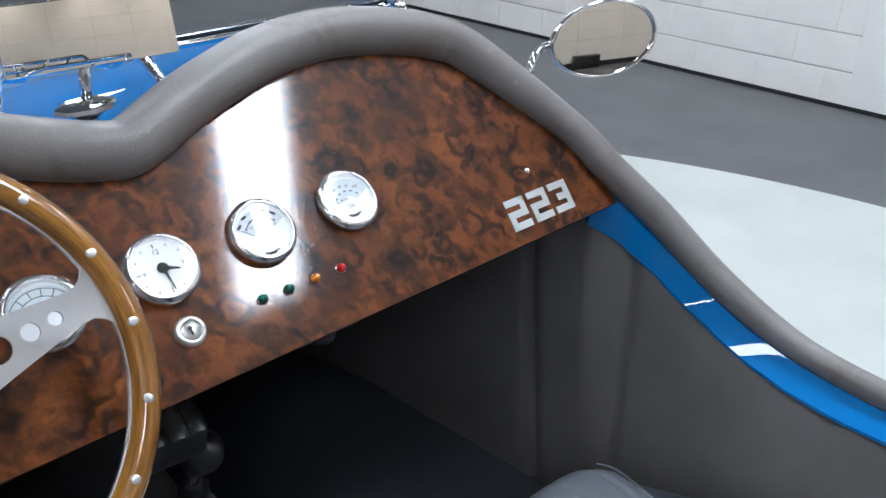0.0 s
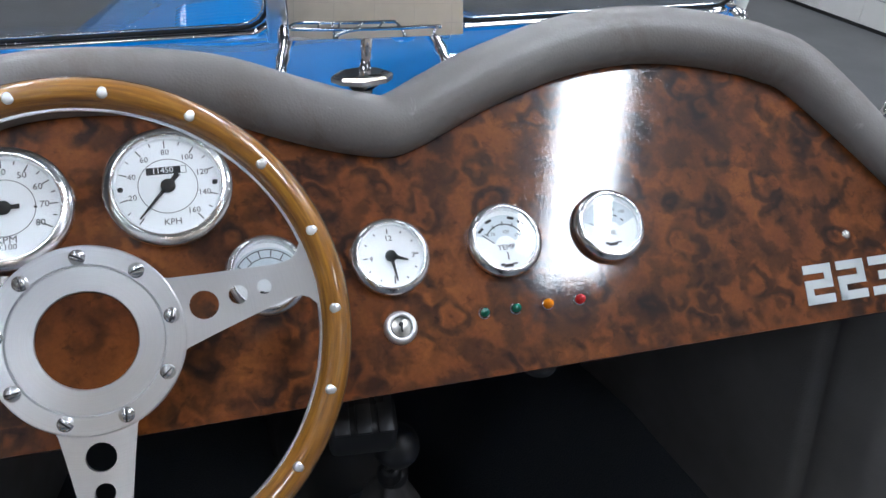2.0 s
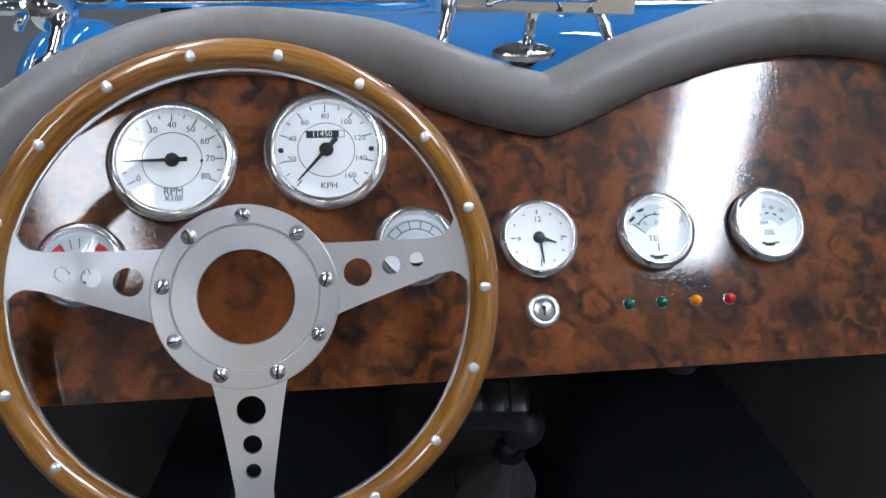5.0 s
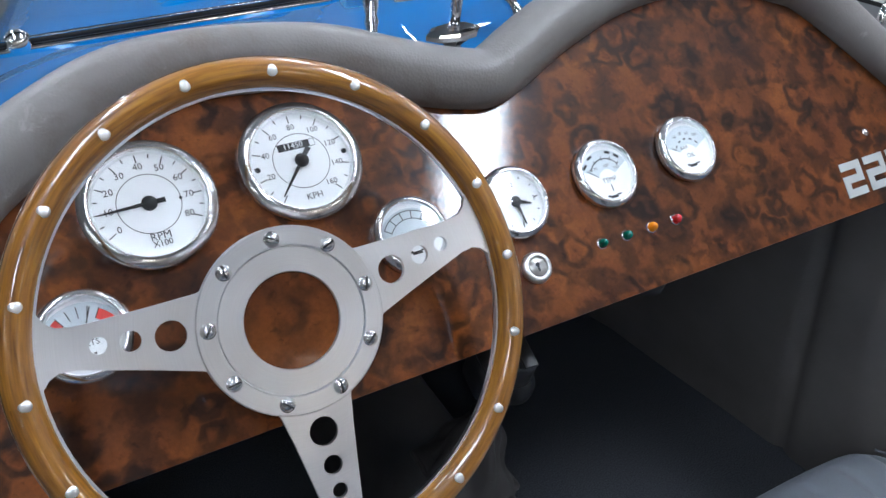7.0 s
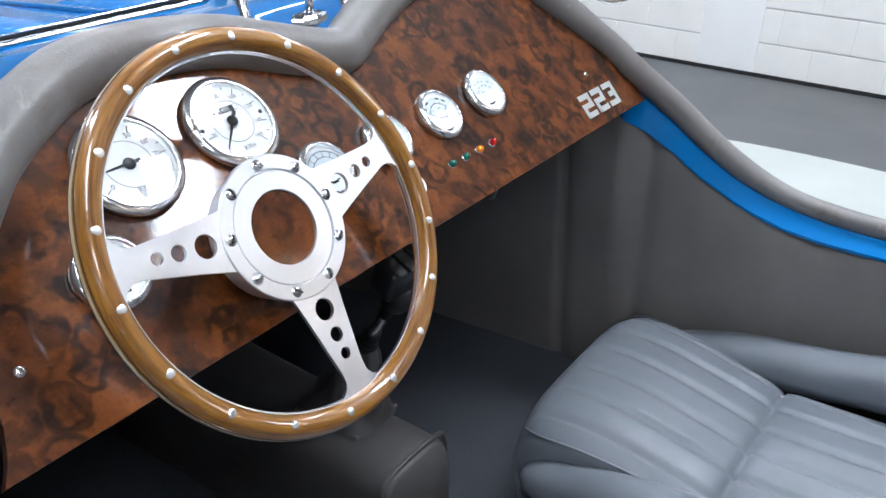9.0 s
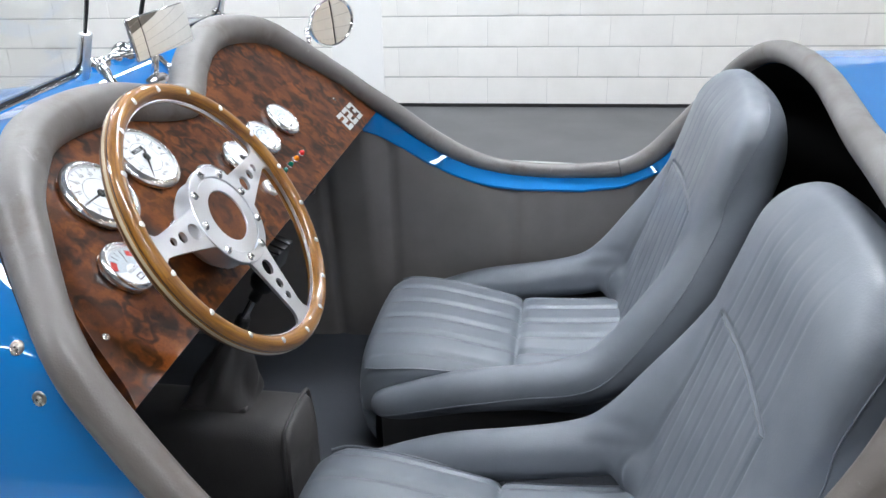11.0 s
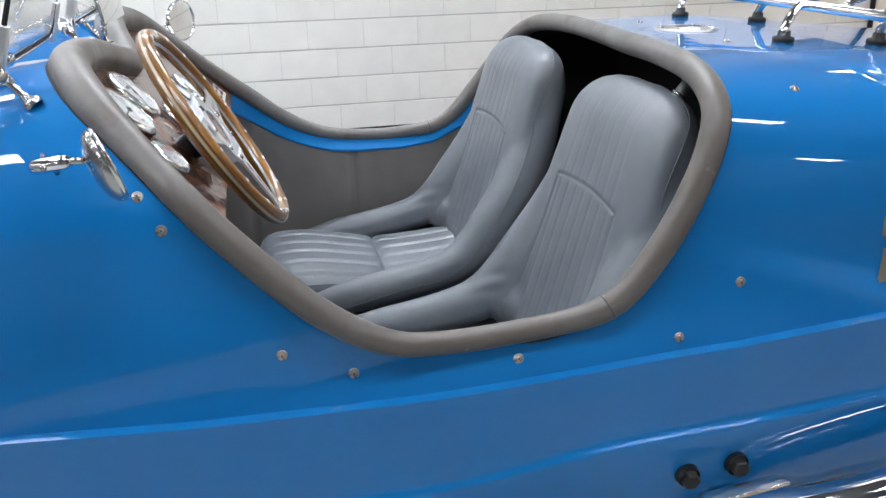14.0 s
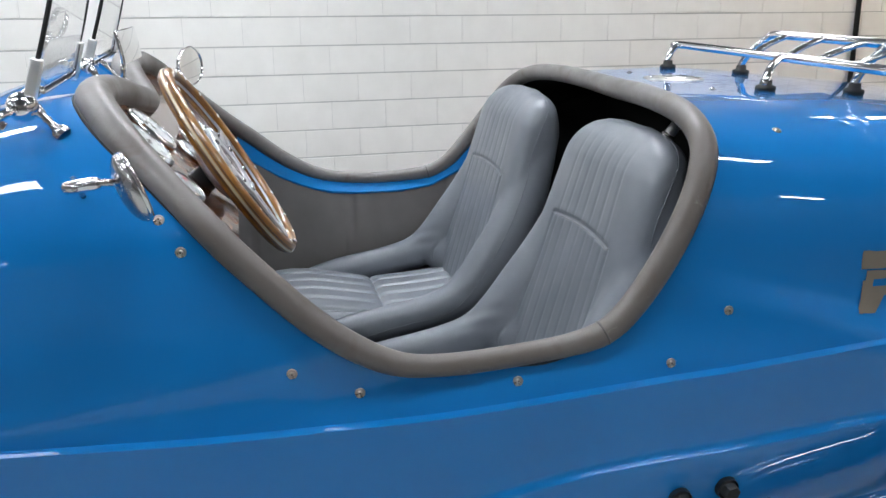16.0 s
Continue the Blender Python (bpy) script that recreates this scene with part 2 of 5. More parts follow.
GLASS = bpy.data.materials.new("clear_glass")
GLASS.use_nodes = True
gt = GLASS.node_tree
gb = gt.nodes["Principled BSDF"]
gb.inputs["Base Color"].default_value = (0.97, 0.985, 0.98, 1)
gb.inputs["Roughness"].default_value = 0.0
gb.inputs["IOR"].default_value = 1.45
gb.inputs["Transmission Weight"].default_value = 1.0

LAMP = bpy.data.materials.new("lamp_diffuser")
LAMP.use_nodes = True
lb = LAMP.node_tree.nodes["Principled BSDF"]
lb.inputs["Base Color"].default_value = (0.9, 0.9, 0.9, 1)
lb.inputs["Emission Color"].default_value = (0.97, 0.985, 1.0, 1)
lb.inputs["Emission Strength"].default_value = 34.0

# warm copy, toned so that the rear walls turn beige
WARM_LAMP = LAMP.copy()
WARM_LAMP.name = "warm_lamp_diffuser"
wb = WARM_LAMP.node_tree.nodes["Principled BSDF"]
wb.inputs["Emission Color"].default_value = (1.0, 0.86, 0.70, 1)
wb.inputs["Emission Strength"].default_value = 19.0


# dimmer copy, lowered to darken the roll's left front
SOFT_LAMP = LAMP.copy()
SOFT_LAMP.name = "aged_lamp_diffuser"
SOFT_LAMP.node_tree.nodes["Principled BSDF"].inputs["Emission Strength"].default_value = 25.0

# stronger copy, raised to brighten seat cushions and side trim
BRIGHT_LAMP = LAMP.copy()
BRIGHT_LAMP.name = "fresh_lamp_diffuser"
BRIGHT_LAMP.node_tree.nodes["Principled BSDF"].inputs["Emission Strength"].default_value = 48.0

# ---- building helpers ----
def mesh_of(bm, name, mat, smooth=True):
    me = bpy.data.meshes.new(name)
    bmesh.ops.recalc_face_normals(bm, faces=bm.faces)
    for f in bm.faces:
        f.smooth = smooth
    bm.to_mesh(me)
    bm.free()
    for one in mat if isinstance(mat, (list, tuple)) else (mat,):
        me.materials.append(one)
    return me


def part(name, bm, mat, parent=None, label="", smooth=True, at=None, sharp=None):
    """Links a bmesh as one mesh object under a thing or a part."""
    ob = new(name, mesh_of(bm, name, mat, smooth))
    if sharp:
        ob.data.set_sharp_from_angle(angle=radians(sharp))
    if parent is not None:
        ob.parent = parent
    if at is not None:
        ob.matrix_basis = at
    if label:
        tagged(ob, label)
    return ob


def again(ob, parent, at):
    """Another object on the same mesh."""
    o = new(ob.name.split(".")[0], ob.data)
    o.parent = parent
    o.matrix_basis = at
    return o


def box(x0, x1, y0, y1, z0, z1, bevel=0.0, seg=2):
    bm = bmesh.new()
    bmesh.ops.create_cube(bm, size=1.0)
    for v in bm.verts:
        v.co = Vector(((x0, x1)[v.co.x > 0], (y0, y1)[v.co.y > 0], (z0, z1)[v.co.z > 0]))
    if bevel:
        bmesh.ops.bevel(bm, geom=bm.edges[:], offset=bevel, segments=seg, affect="EDGES", profile=0.5)
    return bm


def merge(*bms):
    out = bmesh.new()
    for b in bms:
        me = bpy.data.meshes.new("tmp")
        b.to_mesh(me)
        b.free()
        out.from_mesh(me)
        bpy.data.meshes.remove(me)
    return out


def moved(bm, m):
    bm.transform(m)
    return bm


def lathe(profile, steps=32, close=False):
    """Turns rows of (radius, z) about the z axis."""
    bm = bmesh.new()
    rings = []
    for r, z in profile:
        if r < 1e-6:
            rings.append([bm.verts.new((0, 0, z))])
        else:
            rings.append([bm.verts.new((r * math.cos(2 * math.pi * k / steps), r * math.sin(2 * math.pi * k / steps), z)) for k in range(steps)])
    pairs = list(zip(rings, rings[1:]))
    if close:
        pairs.append((rings[-1], rings[0]))
    for a, b in pairs:
        for k in range(steps):
            j = (k + 1) % steps
            if len(a) == 1 and len(b) == 1:
                continue
            if len(a) == 1:
                bm.faces.new((a[0], b[k], b[j]))
            elif len(b) == 1:
                bm.faces.new((a[k], a[j], b[0]))
            else:
                bm.faces.new((a[k], a[j], b[j], b[k]))
    return bm


def grid(rows, closed=False):
    """A surface through rows of points."""
    bm = bmesh.new()
    vs = [[bm.verts.new(p) for p in row] for row in rows]
    for a, b in zip(vs, vs[1:]):
        n = len(a)
        for k in range(n if closed else n - 1):
            j = (k + 1) % n
            bm.faces.new((a[k], a[j], b[j], b[k]))
    return bm


def spline(points, per=8, closed=False):
    """A smooth line through points (Catmull-Rom)."""
    pts = [Vector(p) for p in points]
    n = len(pts)
    out = []
    for i in range(n if closed else n - 1):
        if closed:
            a, b, c, d = (pts[(i + k) % n] for k in (-1, 0, 1, 2))
        else:
            b, c = pts[i], pts[i + 1]
            a = pts[i - 1] if i else b * 2 - c
            d = pts[i + 2] if i + 2 < n else c * 2 - b
        for k in range(per):
            t = k / per
            out.append(0.5 * ((2 * b) + (c - a) * t + (2 * a - 5 * b + 4 * c - d) * t * t + (3 * b - a - 3 * c + d) * t ** 3))
    if not closed:
        out.append(pts[-1])
    return out


def tube(line, radius, steps=12, closed=False, caps=True, flat=1.0):
    """A tube along a line; radius a number or one for each point."""
    n = len(line)
    rad = radius if isinstance(radius, (list, tuple)) else [radius] * n
    rows = []
    side = None
    for i, p in enumerate(line):
        if closed:
            t = (line[(i + 1) % n] - line[i - 1]).normalized()
        else:
            t = (line[min(i + 1, n - 1)] - line[max(i - 1, 0)]).normalized()
        if side is None:
            side = t.orthogonal().normalized()
        side = (side - t * side.dot(t)).normalized()
        up = t.cross(side)
        rows.append([p + rad[i] * (side * math.cos(2 * math.pi * k / steps) + up * flat * math.sin(2 * math.pi * k / steps)) for k in range(steps)])
    if closed:
        # turn the last ring so that the seam meets
        rows.append(min(([rows[0][(k + s) % steps] for k in range(steps)] for s in range(steps)),
                        key=lambda ring: sum((a - b).length for a, b in zip(ring, rows[-1]))))
    bm = grid(rows, True)
    if caps and not closed:
        bm.verts.ensure_lookup_table()
        bm.faces.new(list(bm.verts[:steps])[::-1])
        bm.faces.new(list(bm.verts[-steps:]))
    if closed:
        bmesh.ops.remove_doubles(bm, verts=bm.verts, dist=1e-5)
    return bm


def rod(a, b, r, steps=12):
    return tube([Vector(a), Vector(b)], r, steps)


def ball(p, r, steps=20):
    prof = [(r * math.sin(math.pi * k / 10), -r * math.cos(math.pi * k / 10)) for k in range(11)]
    prof[0], prof[-1] = (0, -r), (0, r)
    return moved(lathe(prof, steps), Matrix.Translation(p))


def frame_at(origin, z_axis, x_axis=(1, 0, 0)):
    """A pose with the given z axis."""
    z = Vector(z_axis).normalized()
    x = Vector(x_axis)
    x = (x - z * x.dot(z)).normalized()
    y = z.cross(x)
    return Matrix(((x.x, y.x, z.x, origin[0]), (x.y, y.y, z.y, origin[1]), (x.z, y.z, z.z, origin[2]), (0, 0, 0, 1)))


def lerp_table(table, x):
    for (a, va), (b, vb) in zip(table, table[1:]):
        if x <= b:
            t = max(0.0, (x - a) / (b - a))
            return va + (vb - va) * t
    return table[-1][1]


def text_bm(words, size, depth=0.0004):
    cu = bpy.data.curves.new("words", "FONT")
    cu.body, cu.size, cu.align_x, cu.align_y, cu.extrude, cu.resolution_u = words, size, "CENTER", "CENTER", depth, 2
    ob = bpy.data.objects.new("words", cu)
    scene.collection.objects.link(ob)
    me = bpy.data.meshes.new_from_object(ob.evaluated_get(bpy.context.evaluated_depsgraph_get()))
    bm = bmesh.new()
    bm.from_mesh(me)
    bpy.data.objects.remove(ob)
    bpy.data.curves.remove(cu)
    bpy.data.meshes.remove(me)
    return bm



# ---- the room ----
CEILING_Z = 3.35
floor = part("floor", box(-9.2, 5.2, -8.2, 10.2, -0.2, 0.0), GREYFLOOR, smooth=False)
tagged(floor, "smooth dark grey painted concrete showroom floor", "floor", kind="structure")
turntable = part("turntable", lathe([(0, 0.006), (2.985, 0.006), (3.0, 0.003), (3.0, -0.05)], 160), PALEFLOOR, at=pose(0.15, 0, 0), sharp=40)
tagged(turntable, "round pale green-white coated display turntable set in the floor", "turntable", kind="structure")
ceiling = part("ceiling", box(-9.2, 5.2, -8.2, 10.2, CEILING_Z, CEILING_Z + 0.15), CEIL, smooth=False)
tagged(ceiling, "plain grey painted ceiling", "ceiling", kind="structure")
for nm, b in (("wall_west", (-9.2, -9.0, -8.2, 10.2)), ("wall_south", (-9.0, 5.2, -8.2, -8.0)), ("wall_north", (-9.0, 5.2, 10.0, 10.2))):
    w = part(nm, box(*b, 0.0, CEILING_Z), JOINT if nm == "wall_south" else BEIGEWALL, smooth=False)
    tagged(w, "beige panelled wall with a black skirting" if nm == "wall_south" else "plain taupe painted showroom wall", "wall", kind="structure")

# The block wall beside the car: local x runs along it (forwards), local y points away from the room.
WALL = frame_at((4.44, -0.054, 0), (0, 0, 1), (-0.046, 0.999, 0))
wall_east = part("wall_east", box(-8.2, 10.4, -0.25, -0.006, 0.0, CEILING_Z), JOINT, at=WALL, smooth=False)
tagged(wall_east, "white painted concrete block wall with flush mortar joints", "wall", kind="structure")


# ---- the car: everything is carried by one empty, which leans a little with the floor's fall ----
car = new("roadster")
car.matrix_basis = pose(0, 0, 0, 0, -2.18, 0)
tagged(car, "open blue two-seat vintage roadster on a pale turntable", "car")
CX = 0.005

# dash panel frame: x across, y up the slope from the lower edge, z off the surface
DASH = frame_at((CX, 0.0015, 0.86), (0, -0.701, 0.714))
DASH_TOP = [(-0.512, 0.86), (-0.498, 0.876), (-0.478, 0.912), (-0.44, 0.964), (-0.40, 1.0), (-0.355, 1.02), (-0.30, 1.036), (-0.25, 1.041), (-0.183, 1.038),
            (-0.133, 1.031), (-0.07, 1.013), (-0.03, 1.004), (0.005, 1.0), (0.04, 1.008), (0.081, 1.022), (0.135, 1.036), (0.19, 1.047), (0.25, 1.051),
            (0.30, 1.048), (0.355, 1.039), (0.404, 1.023), (0.458, 0.982), (0.499, 0.925), (0.519, 0.882), (0.523, 0.86)]


def on_dash(x, z, h=0.0):
    """A pose on the dash at car x and height z, h off the surface."""
    return DASH @ pose(x - CX, (z - 0.86) / 0.701, h)


# upper edge of the dash, as (x, up the slope)
dash_edge = spline([(x - CX, (z - 0.86) / 0.701, 0) for x, z in DASH_TOP], 4)


def dash_panel():
    bm = bmesh.new()
    outline = [(p.x + 0.014 * min(1.0, max(0.0, (p.x - 0.40) / 0.08)), p.y) for p in dash_edge]
    top = [bm.verts.new((x, y, 0)) for x, y in outline]
    low = [bm.verts.new((x, 0.0, 0)) for x, y in outline]
    rows_v = [top]
    for k in range(1, 6):
        rows_v.append([bm.verts.new((x, y * (1 - k / 6), 0)) for x, y in outline])
    rows_v.append(low)
    for a, b in zip(rows_v, rows_v[1:]):
        for i in range(len(a) - 1):
            if (a[i].co - b[i].co).length < 1e-6 and (a[i + 1].co - b[i + 1].co).length < 1e-6:
                continue
            bm.faces.new((a[i], b[i], b[i + 1], a[i + 1]))
    bmesh.ops.remove_doubles(bm, verts=bm.verts, dist=1e-5)
    bmesh.ops.dissolve_degenerate(bm, edges=bm.edges, dist=1e-5)
    r = bmesh.ops.extrude_face_region(bm, geom=bm.faces[:])
    for v in r["geom"]:
        if isinstance(v, bmesh.types.BMVert):
            v.co.z -= 0.014
    return bm


dash = part("dashboard", dash_panel(), BURL, car, "glossy reddish burl walnut dashboard with two humps", at=DASH, sharp=40)
edge = dash.modifiers.new("eased_edge", "BEVEL")
edge.width, edge.segments, edge.limit_method, edge.angle_limit = 0.0016, 2, "ANGLE", radians(50)

# line of the padded roll round the cockpit: over the dash, along the right side, round the hoop and back along the left
front_roll = []
for i in range(15, len(dash_edge) - 14, 3):
    t = (dash_edge[i + 1] - dash_edge[i - 1]).normalized()
    p = DASH @ (dash_edge[i] + Vector((-t.y, t.x, 0)) * 0.025 + Vector((0, 0, 0.004)))
    back = min(1.0, max(0.0, (-p.x - 0.32) / 0.12))
    front_roll.append(p + Vector((0, -0.010, -0.004)) * back)
RIGHT_ROLL = [(0.520, 0.077, 0.945), (0.544, 0.027, 0.900), (0.571, -0.040, 0.846), (0.590, -0.110, 0.789), (0.603, -0.181, 0.747), (0.608, -0.256, 0.724), (0.611, -0.363, 0.715), (0.612, -0.459, 0.719),
              (0.612, -0.520, 0.727), (0.610, -0.574, 0.758), (0.604, -0.631, 0.823), (0.590, -0.684, 0.895), (0.560, -0.722, 0.955), (0.505, -0.750, 0.993), (0.425, -0.766, 1.012)]
HOOP_ROLL = [(0.305, -0.772, 1.021), (0.155, -0.765, 1.026), (0.002, -0.745, 1.030), (-0.149, -0.723, 1.034), (-0.290, -0.708, 1.038)]
LEFT_ROLL = [(-0.415, -0.698, 1.033), (-0.496, -0.688, 1.017), (-0.552, -0.673, 0.986), (-0.580, -0.646, 0.925), (-0.594, -0.602, 0.846), (-0.598, -0.554, 0.777), (-0.600, -0.514, 0.741),
             (-0.600, -0.464, 0.725), (-0.598, -0.376, 0.715), (-0.597, -0.273, 0.711), (-0.597, -0.192, 0.724), (-0.587, -0.104, 0.777), (-0.556, -0.006, 0.868), (-0.522, 0.056, 0.932)]
roll_points = [*front_roll, *RIGHT_ROLL, *HOOP_ROLL, *LEFT_ROLL]
loop = spline(roll_points, 6, True)
N_ROLL = [len(front_roll), len(RIGHT_ROLL), len(HOOP_ROLL), len(LEFT_ROLL)]


def pad_radius(p):
    """Thick over the dash, thin along the doors, thicker round the hoop."""
    return lerp_table([(-1.0, 0.0195), (-0.60, 0.0200), (-0.50, 0.0185), (-0.44, 0.0165), (-0.24, 0.0165), (-0.15, 0.0190), (0.0, 0.0202), (0.08, 0.0208), (0.12, 0.0240), (0.17, 0.0280), (0.5, 0.029)], p.y)


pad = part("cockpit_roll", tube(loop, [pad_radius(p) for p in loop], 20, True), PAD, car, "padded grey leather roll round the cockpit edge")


# sewn joints in the roll
for joint in ((-0.600, -0.505, 0.737), (0.612, -0.515, 0.726)):
    k = min(range(len(loop)), key=lambda i: (loop[i] - Vector(joint)).length)
    along = (loop[k + 1] - loop[k - 1]).normalized()
    part("roll_seam", lathe([(0.0190, -0.0015), (0.0197, 0.0), (0.0190, 0.0015), (0.0170, 0.0)], 28, True), TUNNEL, pad, "sewn joint in the roll", at=frame_at(loop[k], along))

# ---- body skin: from the roll outwards to hood, crease and tail ----
def crease(y):
    return lerp_table([(-2.4, 0.80), (-1.6, 0.725), (-1.0, 0.690), (-0.63, 0.670), (-0.28, 0.647), (0.04, 0.638), (0.32, 0.639), (1.7, 0.66)], y)


def half_width(y):
    """Half the width at the crease."""
    return lerp_table([(-2.4, 0.10), (-2.1, 0.30), (-1.7, 0.50), (-1.3, 0.62), (-1.0, 0.662), (-0.7, 0.656), (-0.6, 0.647), (-0.37, 0.633), (-0.15, 0.614), (0.1, 0.595), (0.5, 0.555), (0.9, 0.46), (1.3, 0.36), (1.7, 0.30)], y)


def middle(y):
    """The body's middle line, slightly askew to the dash."""
    return CX + 0.045 * max(0.0, -y - 0.2)


def crown(y):
    return lerp_table([(-2.4, 0.86), (-2.0, 0.93), (-1.6, 0.98), (-1.2, 1.02), (-0.9, 1.035), (0.3, 1.03), (0.5, 1.0), (0.9, 0.965), (1.3, 0.94), (1.7, 0.92)], y)


def section(y, n=33):
    """Arch of the body from the right crease over the top to the left one."""
    k = lerp_table([(-2.4, 3.0), (-1.7, 3.8), (-1.1, 4.6), (-0.8, 4.6), (0.5, 2.9), (1.7, 2.6)], y)
    w, z0, z1, cx = half_width(y), crease(y), crown(y), middle(y)
    out = []
    for i in range(n):
        a = math.pi * i / (n - 1)
        c, s = math.cos(a), math.sin(a)
        x = w * math.copysign(abs(c) ** (2 / k), c)
        out.append(Vector((cx + x, y, z0 + (z1 - z0) * abs(s) ** (2 / k))))
    return out


def resample(line, n):
    d = [0.0]
    for a, b in zip(line, line[1:]):
        d.append(d[-1] + (b - a).length)
    out, k = [], 0
    for i in range(n):
        want = d[-1] * i / (n - 1)
        while k < len(d) - 2 and d[k + 1] < want:
            k += 1
        f = (want - d[k]) / max(d[k + 1] - d[k], 1e-9)
        out.append(line[k].lerp(line[k + 1], min(max(f, 0), 1)))
    return out


Y_HOOD, Y_TAIL = 0.52, -1.12
N_FRONT, N_SIDE, N_REAR = 61, 50, 61
# outer loop: front arch (right to left), left crease backwards, rear arch (left to right), right crease forwards
front_arch = resample(section(Y_HOOD, 121), N_FRONT)
rear_arch = resample(section(Y_TAIL, 121), N_REAR)[::-1]


def crease_line(sign, ys):
    return [Vector((middle(y) + sign * half_width(y), y, crease(y))) for y in ys]


# inner loop split at matching places: the roll's indices of the dash corners and the hoop's feet
k1 = 6 * (N_ROLL[0] + 3)
k2 = 6 * (N_ROLL[0] + 10)
k3 = 6 * (N_ROLL[0] + N_ROLL[1] + N_ROLL[2] + 4)
k4 = 6 * (N_ROLL[0] + N_ROLL[1] + N_ROLL[2] + 11)
inner_front = resample((loop[k4:] + loop[:k1 + 1])[::-1], N_FRONT)
inner_left = resample(loop[k3:k4 + 1][::-1], N_SIDE)
inner_rear = resample(loop[k2:k3 + 1][::-1], N_REAR)
inner_right = resample(loop[k1:k2 + 1][::-1], N_SIDE)
side_y = [Y_HOOD + (Y_TAIL - Y_HOOD) * i / (N_SIDE - 1) for i in range(N_SIDE)]
outer_left, outer_right = crease_line(-1, side_y), crease_line(1, side_y[::-1])
inner = inner_front + inner_left[1:] + inner_rear[1:] + inner_right[1:-1]
outer = front_arch + outer_left[1:] + rear_arch[1:] + outer_right[1:-1]


def skin_point(a, b, t):
    """Between the roll at a and the outer line at b, swelling where the skin bends down to the crease."""
    p = a.lerp(b, t)
    mid = t * (1 - t)
    side = p.x - middle(p.y)
    out = Vector((math.copysign(min(1.0, abs(side) / 0.3), side), 0, 0))
    bend = max(0.0, abs((b - a).x)) * max(0.0, a.z - b.z)
    front = min(1.0, max(0.0, (a.y - 0.02) / 0.10)) * (0.045 + 0.065 * min(1.0, (side / 0.36) ** 2)) * t ** 0.85 * (1 - t)
    fat = Vector((side, 0, p.z - 0.55)).normalized() * front
    return p + fat + out * bend * mid * 1.5 + Vector((0, 0, bend * mid * 1.5))


def skirt():
    steps = [0.0, 0.05, 0.1, 0.2, 0.3, 0.4, 0.5, 0.6, 0.7, 0.8, 0.9, 1.0]
    return grid([[skin_point(a, b, t) for a, b in zip(inner, outer)] for t in steps], True)


def rear_sheet():
    """Near-black sheet added just under the tail's skin, hiding its blue inside."""
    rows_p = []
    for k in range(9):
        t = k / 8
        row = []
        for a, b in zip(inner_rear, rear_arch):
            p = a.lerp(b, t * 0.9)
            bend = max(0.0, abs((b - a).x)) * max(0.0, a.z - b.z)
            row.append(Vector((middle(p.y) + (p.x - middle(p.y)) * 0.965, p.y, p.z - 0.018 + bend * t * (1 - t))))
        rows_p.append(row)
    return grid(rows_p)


part("tail_liner", rear_sheet(), DARK, car, "black sheet inside the tail, behind the seats")
upper = part("upper_body", skirt(), BLUE, car, "glossy mid-blue painted upper body panel")
# black tube put in for the dark gap where skin meets roll
gap_line = []
for a, b in zip(inner, outer):
    gap_line.append(skin_point(a, b, min(0.6, (pad_radius(a) + 0.0012) / (b - a).length)))
part("roll_welt", tube(gap_line, 0.0030, 8, True), RUBBER, car, "thin black line along the gap under the padded roll")
bonnet = part("bonnet", grid([section(Y_HOOD + (1.7 - Y_HOOD) * i / 14, 61) for i in range(15)]), BLUE, car, "blue bonnet narrowing to the nose")
tail = part("tail", grid([section(Y_TAIL + (-2.4 - Y_TAIL) * i / 14, 61) for i in range(15)]), BLUE, car, "blue rounded tail panel")


FLAT_FLANK = [(0.0, 0.0), (0.0008, -0.0004), (0.0125, -0.0036), (0.0142, -0.045), (0.0158, -0.090), (0.0165, -0.115), (0.0170, -0.134), (0.0186, -0.1405), (0.0212, -0.1450), (0.0222, -0.154), (0.0200, -0.190), (0.0130, -0.225), (-0.002, -0.252), (-0.012, -0.258)]
BULGED_FLANK = [(0.0, 0.0), (0.0008, -0.0004), (0.0125, -0.0036), (0.0140, -0.045), (0.0146, -0.092), (0.0151, -0.112), (0.0159, -0.1200), (0.0180, -0.1260), (0.0213, -0.1303), (0.0228, -0.1380), (0.0222, -0.185), (0.0160, -0.225), (0.000, -0.252), (-0.012, -0.258)]


def lower_side(sign):
    """From the crease ledge down to the sill, with a blister along the rear half."""
    rows_p = []
    for i in range(83):
        y = 1.7 + (-2.4 - 1.7) * i / 82
        w, z0 = half_width(y), crease(y)
        b = lerp_table([(-1.9, 0.0), (-1.2, 0.8), (-0.75, 1.0), (-0.5, 1.0), (-0.42, 0.75), (-0.33, 0.2), (-0.25, 0.0), (2.0, 0.0)], y)
        drop = max(0.6, (z0 - 0.383) / 0.258)
        row = []
        for (ax, az), (bx, bz) in zip(FLAT_FLANK, BULGED_FLANK):
            dx, dz = ax + (bx - ax) * b, az + (bz - az) * b
            row.append(Vector((middle(y) + sign * max(0.02, w + dx), y, z0 + (dz if dz > -0.02 else dz * (1.0 if dz > -0.13 else 1.0 + (drop - 1.0) * (-dz - 0.13) / 0.128)))))
        rows_p.append(row[:2] + spline(row[2:], 3))
    return grid(rows_p)


for sgn in (-1, 1):
    part("lower_body", lower_side(sgn), BLUE, car, "blue lower flank below the crease ledge", sharp=40)

# ---- steering wheel ----
WHEEL = frame_at((-0.24, 0.0, 0.95), (0, -0.852, 0.523))


